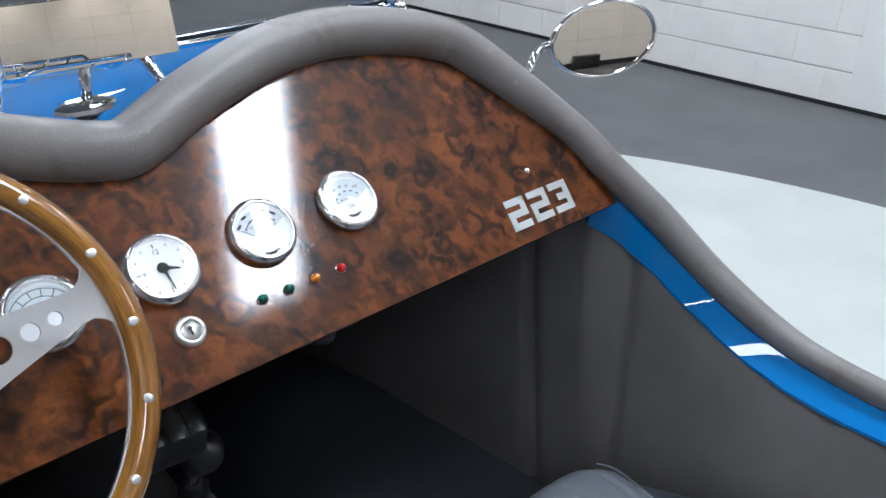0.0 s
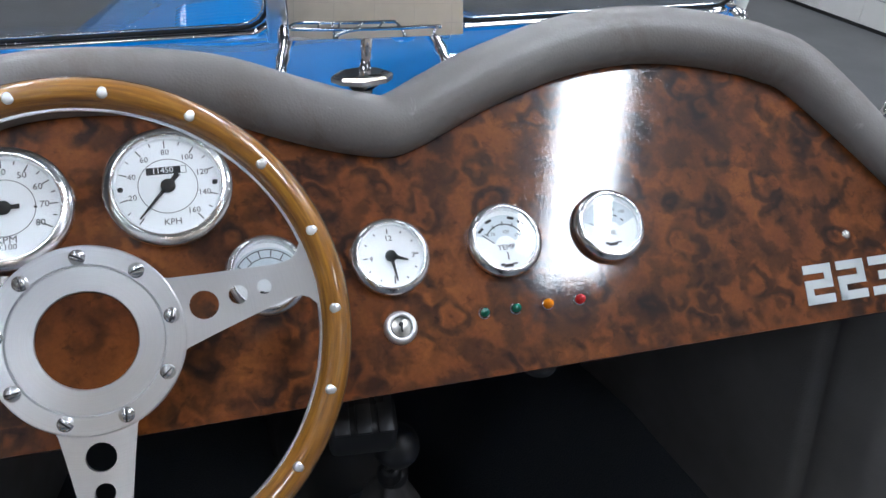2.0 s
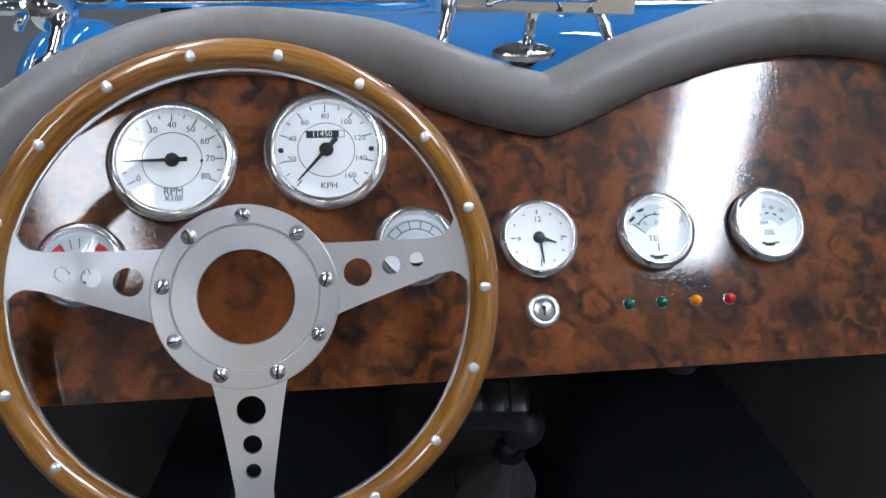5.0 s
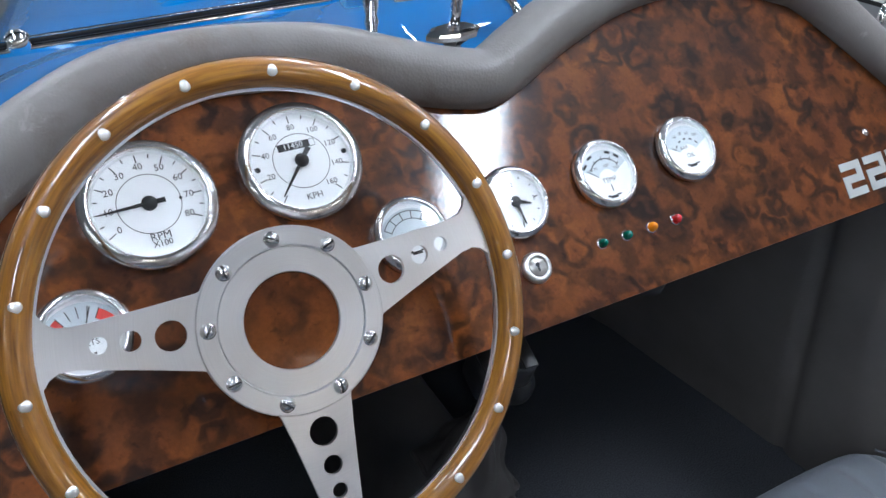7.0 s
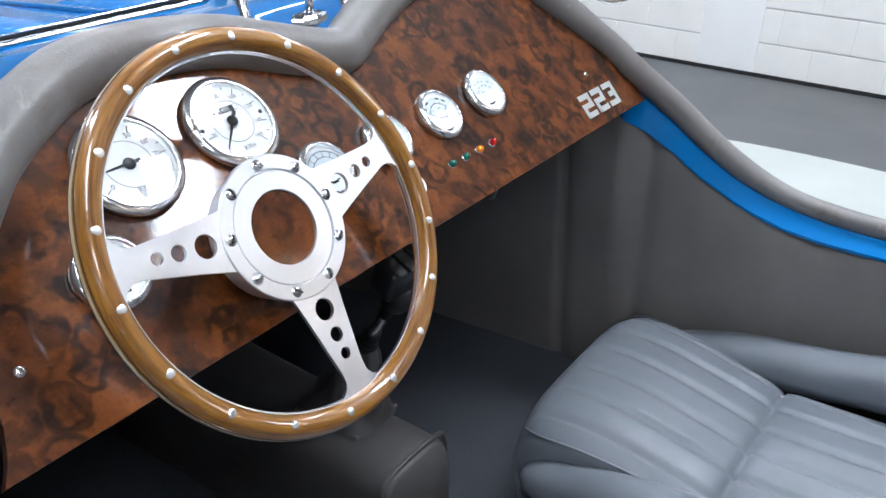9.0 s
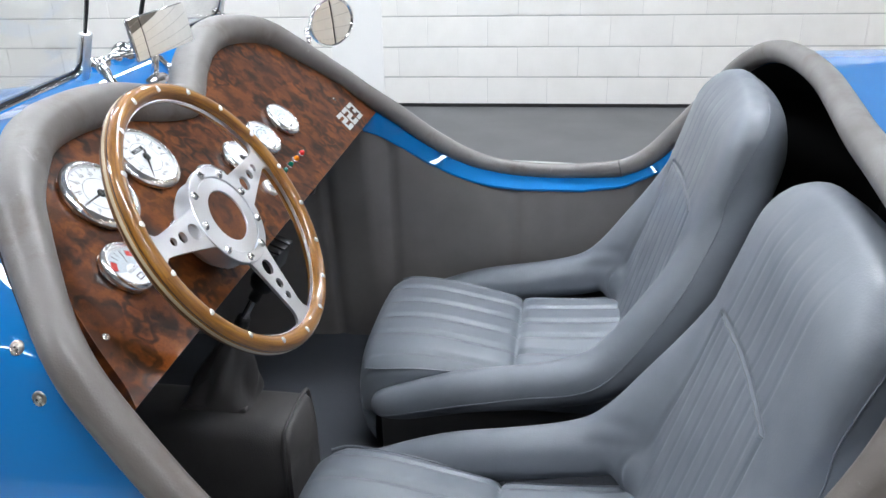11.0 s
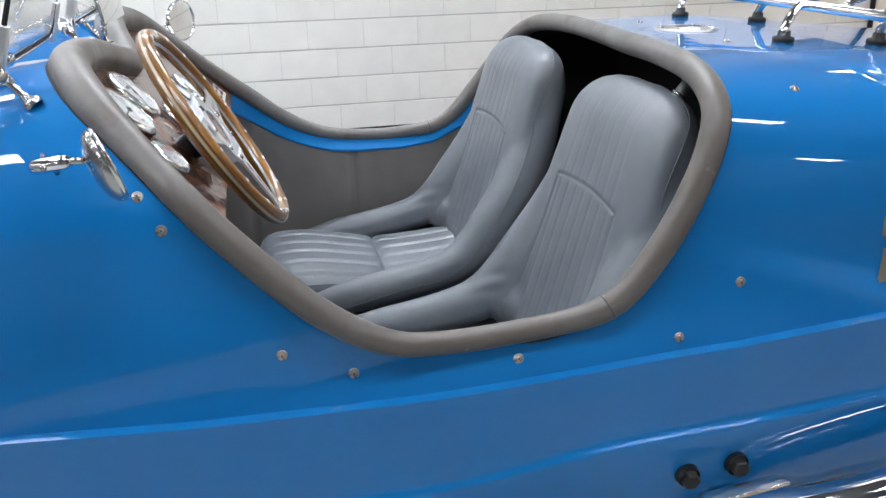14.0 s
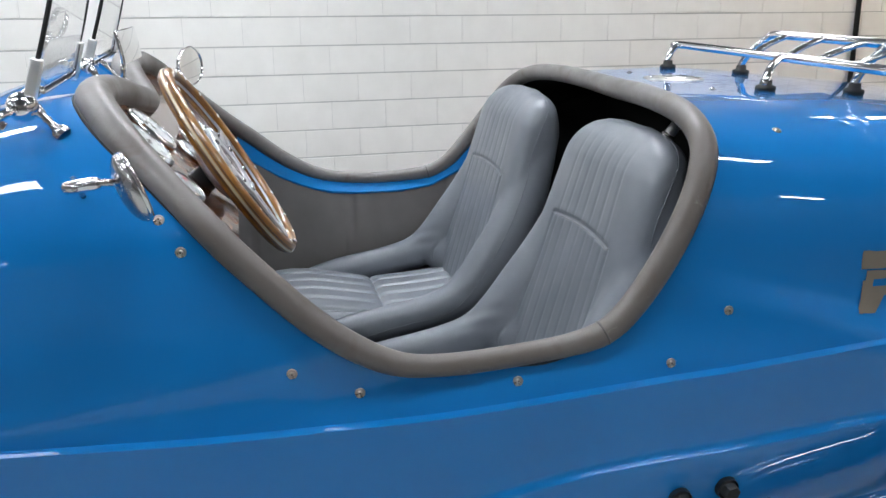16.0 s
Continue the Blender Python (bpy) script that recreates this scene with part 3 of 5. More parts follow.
def wheel_rim():
    # slightly oval wooden section
    R0 = 0.1686
    rows_p = []
    for i in range(96):
        a = 2 * math.pi * i / 96
        rows_p.append([Vector(((R0 + 0.0108 * math.cos(b)) * math.cos(a), (R0 + 0.0108 * math.cos(b)) * math.sin(a), -0.009 + 0.0130 * math.sin(b))) for b in [2 * math.pi * k / 20 for k in range(20)]])
    rows_p.append(rows_p[0])
    bm = grid(rows_p, True)
    bmesh.ops.remove_doubles(bm, verts=bm.verts, dist=1e-6)
    return bm


wheel = part("steering_wheel", wheel_rim(), RIMWOOD, car, "wood-rimmed steering wheel with drilled aluminium spokes", at=WHEEL)
band = part("rim_band", lathe([(0.1566, -0.0110), (0.1566, -0.0068), (0.1600, -0.0068), (0.1600, -0.0110)], 96, True), ALU, wheel, "bare aluminium inner edge of the rim", sharp=40)


def spoke(angle):
    """A tapering drilled spoke along +x, then turned."""
    bm = bmesh.new()
    half_w = [(0.056, 0.0275), (0.0614, 0.0252), (0.082, 0.0215), (0.103, 0.0181), (0.122, 0.0152), (0.136, 0.0131), (0.1455, 0.0136), (0.1510, 0.0172), (0.1552, 0.0235), (0.1590, 0.0320)]
    holes = [(0.0792, 0.0101), (0.1035, 0.0067), (0.1222, 0.0053)]
    pts = [(x, w) for x, w in half_w] + [(x, -w) for x, w in half_w[::-1]]
    edges = []
    vs = [bm.verts.new((x, y, 0)) for x, y in pts]
    edges += [bm.edges.new((vs[i], vs[(i + 1) % len(vs)])) for i in range(len(vs))]
    for hx, r in holes:
        hv = [bm.verts.new((hx + r * math.cos(2 * math.pi * k / 20), r * math.sin(2 * math.pi * k / 20), 0)) for k in range(20)]
        edges += [bm.edges.new((hv[i], hv[(i + 1) % 20])) for i in range(20)]
    bmesh.ops.triangle_fill(bm, use_beauty=True, edges=edges, use_dissolve=False)
    r = bmesh.ops.extrude_face_region(bm, geom=bm.faces[:])
    for v in r["geom"]:
        if isinstance(v, bmesh.types.BMVert):
            v.co.z -= 0.004
    bm.transform(Matrix.Translation((0, 0, -0.006)) @ pose(0, 0, 0, 0, 0, angle))
    return bm


for ang in (10, 170, 270):
    part("spoke", spoke(ang), ALU, wheel, "drilled brushed aluminium spoke", smooth=False)
part("hub_plate", lathe([(0.0330, -0.0066), (0.0336, -0.0058), (0.0498, -0.0058), (0.0504, -0.0072), (0.0510, -0.0072), (0.0516, -0.0044), (0.0636, -0.0044), (0.0645, -0.0052), (0.0645, -0.0105), (0.0330, -0.0105)], 96, True), ALU, wheel, "brushed aluminium ring hub plate", sharp=35)
part("hub_boss", lathe([(0.0345, -0.0105), (0.058, -0.0105), (0.058, -0.034), (0.050, -0.045), (0.034, -0.050), (0.020, -0.052), (0.0345, -0.035)], 48), ALU, wheel, sharp=35)
part("hub_badge", moved(lathe([(0, -0.0082), (0.0335, -0.0082), (0.0335, -0.02)], 48), pose(0.31, 0.17, 0)), HORNWOOD, wheel, "round burl wood horn disc", at=pose(-0.31, -0.17, 0), sharp=35)


def slotted_bolt():
    bm = merge(lathe([(0, 0.0032), (0.002, 0.0030), (0.0040, 0.0020), (0.0048, 0.0), (0.0054, 0.0), (0.0054, -0.002)], 16), box(-0.0042, 0.0042, -0.0005, 0.0005, 0.0012, 0.0034))
    bm.faces.ensure_lookup_table()
    for f in bm.faces[-6:]:
        f.material_index = 1
    return bm


bolt0 = part("bolt", slotted_bolt(), (BOLT, INK), wheel, at=pose(0.0566 * math.cos(radians(10)), 0.0566 * math.sin(radians(10)), -0.0042, 0, 0, 70))
for k in range(1, 9):
    a = radians(10 + 40 * k)
    again(bolt0, wheel, pose(0.0566 * math.cos(a), 0.0566 * math.sin(a), -0.0042, 0, 0, 70 + 131 * k))
stud0 = part("rim_stud", lathe([(0, 0.0014), (0.0026, 0.0011), (0.0041, 0.0002), (0.0041, -0.003)], 14), STUD, wheel, at=pose(0.1675, 0, 0.0032))
for k in range(1, 18):
    a = radians(20 * k)
    again(stud0, wheel, pose(0.1675 * math.cos(a), 0.1675 * math.sin(a), 0.0032))
part("rim_core", lathe([(0.1770, -0.0112), (0.1796, -0.0112), (0.1796, -0.0074), (0.1770, -0.0074)], 96, True), CREAM, wheel, "pale laminated core line of the rim", sharp=40)
part("column_collar", moved(lathe([(0.0226, -0.004), (0.031, -0.004), (0.0315, 0.002), (0.028, 0.007), (0.0226, 0.008)], 32, True), frame_at((-0.24, 0.068, 0.9085), (0, -0.852, 0.523))), CHROME, car, "bright collar where the column meets the dash")
for z0, z1 in ((-0.0146, -0.0130), (-0.0056, -0.0040)):
    part("rim_line", lathe([(0.1772, z0), (0.1788, z0), (0.1793, (z0 + z1) / 2), (0.1788, z1), (0.1772, z1)], 96, True), DARKWOOD, wheel, "dark laminate line of the rim", sharp=40)
column = part("steering_column", rod((-0.24, 0.030, 0.932), (-0.24, 0.42, 0.69), 0.0225, 24), BLACK, car, "black steering column tube")


# ---- gauges ----
def dial_marks(r, count, start, sweep, long_every, w):
    bm = bmesh.new()
    for k in range(count):
        a = radians(start - sweep * k / (count - 1))
        ln = 0.16 if k % long_every == 0 else 0.08
        c, s = math.cos(a), math.sin(a)
        r0, r1 = r * (1 - ln), r
        q = [(r0, -w), (r1, -w), (r1, w), (r0, w)]
        bm.faces.new([bm.verts.new((x * c - y * s, x * s + y * c, 0)) for x, y in q])
    return bm


def needle(length, back, angle, w=0.0012):
    bm = bmesh.new()
    vs = [bm.verts.new(p) for p in ((-back, -w * 1.6, 0), (-back, w * 1.6, 0), (length, w * 0.4, 0), (length, -w * 0.4, 0))]
    bm.faces.new(vs)
    r = bmesh.ops.extrude_face_region(bm, geom=bm.faces[:])
    for v in r["geom"]:
        if isinstance(v, bmesh.types.BMVert):
            v.co.z += 0.0006
    bm.transform(pose(0, 0, 0, 0, 0, angle))
    return bm


def gauge(name, x, z, r, label, words=(), ticks=None, needles_at=(), numerals=(), ring=0.0, extra=None, turn=0.0, cap=0.115):
    m = on_dash(x, z) @ pose(0, 0, 0.003, 0, 0, turn)
    g = part(name, lathe([(r * 0.815, 0.0050), (r * 0.825, 0.0078), (r * 0.840, 0.0086), (r * 0.870, 0.0084), (r * 0.950, 0.0062), (r * 0.985, 0.0048), (r, 0.0036), (r * 1.004, 0.0020), (r * 1.002, 0.0004), (r * 0.992, -0.0002), (r * 0.990, -0.0032), (r * 0.79, -0.0032), (r * 0.815, 0.0050)], 72), BEZEL, car, label, at=m)
    part("dial_rim", lathe([(r * 0.785, 0.0012), (r * 0.818, 0.0052)], 56), DIAL, g)
    part("dial_face", lathe([(0, 0.0010), (r * 0.81, 0.0010)], 48), DIAL, g)
    if ticks:
        part("dial_marks", moved(dial_marks(r * ticks[0], *ticks[1:]), pose(0, 0, 0.0014)), INK, g, smooth=False)
    if ring:
        part("dial_ring", lathe([(ring * r, 0.0013), (ring * r + 0.0005, 0.0013)], 48), INK, g)
    for words_, size, px, py in words:
        part("dial_lettering", moved(text_bm(words_, size, 0.0), pose(px, py, 0.0018)), INK, g, smooth=False)
    if numerals:
        bms = []
        for value, ang, rr, size in numerals:
            bms.append(moved(text_bm(value, size, 0.0), pose(r * rr * math.cos(radians(ang)), r * rr * math.sin(radians(ang)), 0.0015)))
        part("dial_numerals", merge(*bms), INK, g, smooth=False)
    for ln, back, ang, w in needles_at:
        part("pointer", moved(needle(ln, back, ang, w), pose(0, 0, 0.0030)), INK, g, smooth=False)
    if needles_at and cap:
        part("pointer_cap", lathe([(0, 0.0052), (r * cap * 0.9, 0.0048), (r * cap, 0.0032), (r * cap, 0.002)], 20), BLACK, g)
    if extra:
        extra(g, r)
    glass = part("dial_glass", lathe([(0, 0.0074), (r * 0.5, 0.0072), (r * 0.82, 0.0066)], 40), GLASS, g)
    glass.visible_shadow = False
    return g


def flat(points, z):
    bm = bmesh.new()
    bm.faces.new([bm.verts.new((x, y, z)) for x, y in points])
    return bm


def sector(r, cy, r0, r1, a0, a1, z, n=24):
    """A flat curved band round (0, cy), all but z in shares of the dial's radius."""
    pts = [(r * q * math.cos(radians(a)), r * (cy + q * math.sin(radians(a)))) for q, seq in ((r1, range(n + 1)), (r0, range(n, -1, -1))) for a in [a0 + (a1 - a0) * k / n for k in seq]]
    return flat(pts, z)


def marks_on_arc(g, r, cy, r0, r1, angles, w=0.00035, name="dial_marks"):
    bms = []
    for a in angles:
        c, s = math.cos(radians(a)), math.sin(radians(a))
        bms.append(flat([(r * q * c - sgn * w * s, r * (cy + q * s) + sgn * w * c) for q, sgn in ((r0, -1), (r1, -1), (r1, 1), (r0, 1))], 0.0016))
    part(name, merge(*bms), INK, g, smooth=False)


def stroke(g, r, x0, y0, x1, y1, w=0.0004, z=0.0022):
    d = Vector((x1 - x0, y1 - y0, 0)).normalized()
    px, py = -d.y * w, d.x * w
    part("pointer", flat([(r * x0 - px, r * y0 - py), (r * x1 - px, r * y1 - py), (r * x1 + px, r * y1 + py), (r * x0 + px, r * y0 + py)], z), INK, g, smooth=False)


def small_icon(g, r, y):
    """A little lamp-shaped mark low on the dial."""
    bms = [box(-0.16 * r, 0.10 * r, r * (y - 0.05), r * (y + 0.03), 0.0012, 0.0015), box(0.08 * r, 0.22 * r, r * (y + 0.01), r * (y + 0.05), 0.0012, 0.0015), box(-0.24 * r, -0.14 * r, r * y, r * (y + 0.06), 0.0012, 0.0015)]
    part("dial_symbol", merge(*bms), INK, g, smooth=False)


def odometer(g, r):
    part("odometer", box(-0.0155, 0.0150, 0.0100, 0.0160, 0.0012, 0.0016), INK, g, "black mileage counter window", smooth=False)
    part("odometer_digits", moved(text_bm("11450", 0.0066, 0.0), pose(-0.0030, 0.0130, 0.0018)), DIAL, g, smooth=False)
    part("tenths_drum", box(0.0105, 0.0146, 0.0104, 0.0156, 0.0014, 0.0018), DIAL, g, smooth=False)
    for sgn in (-1, 1):
        part("dial_dot", lathe([(0, 0.0016), (0.0022, 0.0015)], 14), INK, g, at=pose(sgn * 0.72 * r, 0.0, 0))


def tach_dot(g, r):
    part("dial_dot", lathe([(0, 0.0016), (0.0012, 0.0015)], 12), INK, g, at=pose(0.45 * r, -0.02 * r, 0))


def temp_scale(g, r):
    part("dial_window", sector(r, -0.20, 0.30, 0.86, 28, 152, 0.0012), WINDOW, g, smooth=False)
    part("dial_arc", sector(r, -0.12, 0.515, 0.545, 32, 150, 0.0015), INK, g, smooth=False)
    marks_on_arc(g, r, -0.12, 0.49, 0.60, (34, 62, 90, 118, 148), 0.0005)
    bms = [moved(text_bm(w, 0.0042, 0.0), pose(r * px, r * py, 0.0016)) for w, px, py in (("70", -0.30, 0.17), ("100", 0.06, 0.20), ("130", 0.36, 0.08))]
    bms += [moved(box(-0.09 * r, 0.09 * r, -0.035 * r, 0.035 * r, 0.0014, 0.0016), pose(r * px, r * py, 0, 0, 0, a)) for px, py, a in ((-0.60, 0.30, 40), (-0.36, 0.52, 20), (0.26, 0.55, -18), (0.50, 0.40, -40))]
    part("dial_numerals", merge(*bms), INK, g, smooth=False)
    stroke(g, r, -0.60, 0.18, -0.30, -0.08)
    stroke(g, r, 0.0, -0.34, 0.0, -0.54, 0.0005, 0.0016)
    small_icon(g, r, -0.68)


def oil_scale(g, r):
    part("dial_window", sector(r, -0.20, 0.30, 0.88, 25, 155, 0.0012), WINDOW, g, smooth=False)
    marks_on_arc(g, r, -0.20, 0.46, 0.50, range(40, 141, 25), 0.0016)
    bms = [moved(text_bm(w, 0.0044, 0.0), pose(r * px, r * py, 0.0016)) for w, px, py in (("40", -0.32, 0.40), ("60", -0.08, 0.46), ("80", 0.15, 0.42), ("100", 0.40, 0.33))]
    part("dial_numerals", merge(*bms), INK, g, smooth=False)
    stroke(g, r, -0.56, 0.10, -0.34, -0.06)
    small_icon(g, r, -0.52)


def fuel_scale(g, r):
    part("dial_window", sector(r, -0.25, 0.30, 0.92, 25, 155, 0.0012), WINDOW, g, smooth=False)
    for q in (0.60, 0.80):
        part("dial_arc", sector(r, -0.20, q, q + 0.02, 35, 145, 0.0015), INK, g, smooth=False)
    marks_on_arc(g, r, -0.20, 0.60, 0.82, range(35, 146, 22))
    small_icon(g, r, -0.45)


def volt_scale(g, r):
    part("dial_window", sector(r, -0.25, 0.30, 0.95, 25, 155, 0.0012), WINDOW, g, smooth=False)
    for a0, a1 in ((122, 152), (28, 58)):
        part("red_zone", sector(r, -0.20, 0.58, 0.80, a0, a1, 0.0015), REDINK, g, "red warning zone", smooth=False)
    marks_on_arc(g, r, -0.20, 0.58, 0.82, (28, 58, 74, 90, 106, 122, 152))
    stroke(g, r, 0.05, 0.10, 0.26, 0.56)
    part("dial_symbol", merge(box(-0.15 * r, 0.15 * r, -0.60 * r, -0.57 * r, 0.0012, 0.0016), box(-0.15 * r, -0.12 * r, -0.60 * r, -0.40 * r, 0.0012, 0.0016), box(0.12 * r, 0.15 * r, -0.60 * r, -0.40 * r, 0.0012, 0.0016), box(-0.15 * r, 0.15 * r, -0.42 * r, -0.39 * r, 0.0012, 0.0016)), INK, g, smooth=False)


gauge("tachometer", -0.299, 0.988, 0.0495, "round white tachometer dial in a chrome bezel", [("RPM", 0.0080, 0.001, -0.0255), ("X100", 0.0064, 0.001, -0.0310)],
      (0.77, 17, 210, 239, 2, 0.00042), [(0.0365, 0.0115, 181, 0.0012)],
      [(str(10 * k), 210 - 239 * k / 8, 0.58, 0.0072) for k in range(9)], 0.45, tach_dot)
gauge("speedometer", -0.180, 0.992, 0.0495, "round white speedometer dial in a chrome bezel", [("KPH", 0.0072, 0.001, -0.0300)],
      (0.77, 17, 231, 282, 2, 0.00042), [(0.0345, 0.0125, 228, 0.0013)],
      [(str(20 * k), 231 - 35.3 * k, 0.57, 0.0066) for k in range(1, 9)], 0.45, odometer)
gauge("clock", -0.013, 0.9368, 0.0330, "small white clock in a chrome bezel", [("12", 0.0066, 0, 0.0150), ("3", 0.0060, 0.0185, -0.001), ("9", 0.0060, -0.0165, -0.001), ("6", 0.0060, 0.001, -0.0180)], (0.70, 12, 90, 330, 3, 0.0005),
      [(0.0215, 0.004, -84, 0.0012), (0.0145, 0.004, -20, 0.0016)], cap=0.15)
gauge("temperature_gauge", 0.087, 0.9385, 0.0330, "small white temperature gauge in a chrome bezel", [("TEMP", 0.0066, 0, -0.0070)], extra=temp_scale)
gauge("oil_gauge", 0.186, 0.9397, 0.0330, "small white oil pressure gauge in a chrome bezel", [("BAR", 0.0050, -0.004, 0.0008), ("OIL", 0.0062, 0, -0.0075)], extra=oil_scale)
gauge("fuel_gauge", -0.113, 0.935, 0.0330, "small white fuel gauge in a chrome bezel", extra=fuel_scale)
gauge("volt_gauge", -0.366, 0.932, 0.0330, "small white volt gauge with red zones in a chrome bezel", [("VOLTS", 0.0058, 0, -0.0060)], extra=volt_scale)

key = part("ignition_lock", lathe([(0.0088, 0.0048), (0.0092, 0.0058), (0.0112, 0.0058), (0.0132, 0.0040), (0.0138, 0.0015), (0.0138, 0.0), (0.0088, 0.0)], 36), STUD, car, "round chrome ignition key lock", at=on_dash(-0.014, 0.8955))
part("lock_barrel", lathe([(0, 0.0050), (0.0080, 0.0050), (0.0087, 0.0042), (0.0088, 0.002)], 32), CAPSTEEL, key)
part("key_slot", merge(box(-0.0008, 0.0008, -0.0042, 0.0030, 0.0046, 0.0054), moved(lathe([(0, 0.0054), (0.0020, 0.0053), (0.0020, 0.0046)], 12), pose(0, 0.0022, 0))), INK, key, smooth=False)
for x, mm, word in ((0.058, GREEN_LENS, "green"), (0.086, GREEN_LENS, "green"), (0.115, AMBER_LENS, "amber"), (0.1445, RED_LENS, "red")):
    lens = part("warning_lamp", lathe([(0, 0.0085), (0.0025, 0.0078), (0.0042, 0.0052), (0.0046, 0.0012)], 20), mm, car, f"small {word} dashboard warning lamp", at=on_dash(x, 0.897))
    part("lamp_ring", lathe([(0.0046, 0.0014), (0.0050, 0.0012), (0.0053, 0.0)], 20), CHROME, lens)
for x, z in ((0.430, 0.915), (-0.463, 0.907)):
    part("dash_screw", lathe([(0, 0.0022), (0.0025, 0.0018), (0.0042, 0.0004), (0.0045, 0.0)], 14), STEEL, car, at=on_dash(x, z))


# square-shouldered digits 223
def digit(kind):
    w, h, s = 0.0305, 0.037, 0.0082
    bars = [(0, w, h - s, h), (0, w, h / 2 - s / 2, h / 2 + s / 2), (0, w, 0, s), (w - s, w, h / 2, h)]
    bars.append((0, s, 0, h / 2) if kind == "2" else (w - s, w, 0, h / 2))
    if kind == "3":
        bars[1] = (w * 0.3, w, h / 2 - s / 2, h / 2 + s / 2)
    bm = merge(*[box(a, b, c, d, 0.0, 0.0006) for a, b, c, d in bars])
    bm.transform(Matrix(((1, 0.12, 0, 0), (0, 1, 0, 0), (0, 0, 1, 0), (0, 0, 0, 1))))
    return bm


for k, ch in enumerate("223"):
    part("number_digit", digit(ch), SILVER, car, "silver square-cut digit on the dash", smooth=False, at=on_dash(0.366 + 0.0368 * k, 0.8715, 0.0004))

# ---- ceiling lamps, all out of view ----
def ceiling_lamp(x, y, ln=1.5, w=0.38, light=None):
    lamp = part("ceiling_lamp", box(-w / 2 - 0.02, w / 2 + 0.02, -ln / 2 - 0.02, ln / 2 + 0.02, -0.06, 0.0, 0.004), CEIL, smooth=False, at=pose(x, y, CEILING_Z - 0.002))
    tagged(lamp, "long white rectangular ceiling light fitting, unseen, switched on", "ceiling light", "ceiling lights")
    part("diffuser", box(-w / 2, w / 2, -ln / 2, ln / 2, -0.066, -0.061), light or LAMP, lamp, "glowing white diffuser", smooth=False)
    return lamp


# rows at x 3.4 and y -6.9 are added to light the walls
for lx in (-1.2, 1.24, 3.4):
    for ly in (-6.9, -0.75, 1.9, 4.6, 7.3):
        if lx < 3.0 or ly not in (-0.75, 1.9):
            ceiling_lamp(lx, ly, 1.5, (0.32 if ly < 3 else 0.13) if ly > 0 else (0.32 if lx < 0 else 0.29), light=WARM_LAMP if ly < -5 else ((SOFT_LAMP if lx < 0 else BRIGHT_LAMP) if ly < 0 and lx < 3 else LAMP))
ceiling_lamp(-1.75, -2.6, 0.8, 0.3)
# three fittings added to brighten the block wall
ceiling_lamp(3.4, -3.08, 0.84, 0.42)
ceiling_lamp(3.4, 0.45, 1.2, 0.34)
ceiling_lamp(3.4, 2.6, 1.2, 0.22)
ceiling_lamp(3.4, -5.4, 1.3, light=WARM_LAMP)
# unseen fill lamps added to brighten the car's left flank
for ly in (4.6, 7.3):
    ceiling_lamp(-4.6, ly, 1.5, 0.22)
    ceiling_lamp(-7.2, ly, 1.5, 0.22)
ceiling_lamp(-4.6, -2.4, 1.9, 0.13)
ceiling_lamp(-7.4, -3.6, 1.0, 0.18, light=WARM_LAMP)


def pendant_lamp(x, y, z):
    """A round high-bay lamp with a glowing bowl, on a rod."""
    lamp = part("pendant_lamp", lathe([(0.0, 0.20), (0.10, 0.19), (0.12, 0.12), (0.24, 0.0), (0.23, 0.0), (0.11, 0.11), (0.0, 0.17)], 40), CEIL, at=pose(x, y, z))
    tagged(lamp, "round hanging high-bay lamp with a glowing white bowl, switched on", "pendant light")
    part("bowl", lathe([(0.23, -0.002), (0.22, -0.08), (0.16, -0.14), (0.08, -0.17), (0.0, -0.18)], 40), LAMP, lamp, "glowing white bowl")
    part("rod", rod((0, 0, 0.19), (0, 0, CEILING_Z - z), 0.012, 10), CEIL, lamp)


pendant_lamp(-7.6, -6.4, 2.72)

# ---- cockpit interior ----
FLOOR_Z = 0.30
part("cockpit_floor", box(-0.56, 0.60, -0.95, 0.85, FLOOR_Z - 0.012, FLOOR_Z), CARPET, car, "charcoal carpeted cockpit floor", smooth=False)
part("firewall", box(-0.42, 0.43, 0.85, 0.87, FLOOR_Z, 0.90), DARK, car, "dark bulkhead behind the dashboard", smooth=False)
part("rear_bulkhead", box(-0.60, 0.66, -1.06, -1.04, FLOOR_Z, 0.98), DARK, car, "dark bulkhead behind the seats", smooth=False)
part("underbody", box(-0.50, 0.52, -1.9, 1.6, 0.262, 0.282), DARK, car, "dark flat underside", smooth=False)


def card_x(y, right=True):
    """Half the width at the upper edge of the side trim."""
    if not right:
        return lerp_table([(-1.05, 0.572), (-0.6, 0.572), (-0.3, 0.566), (0.0, 0.549), (0.25, 0.50), (0.85, 0.36)], y)
    return lerp_table([(-1.05, 0.60), (-0.6, 0.585), (-0.3, 0.568), (-0.12, 0.565), (-0.05, 0.554), (0.0, 0.536), (0.03, 0.514), (0.25, 0.500), (0.85, 0.40)], y)


CARD_SEAMS = (0.12, -0.02, -0.29, -0.56)


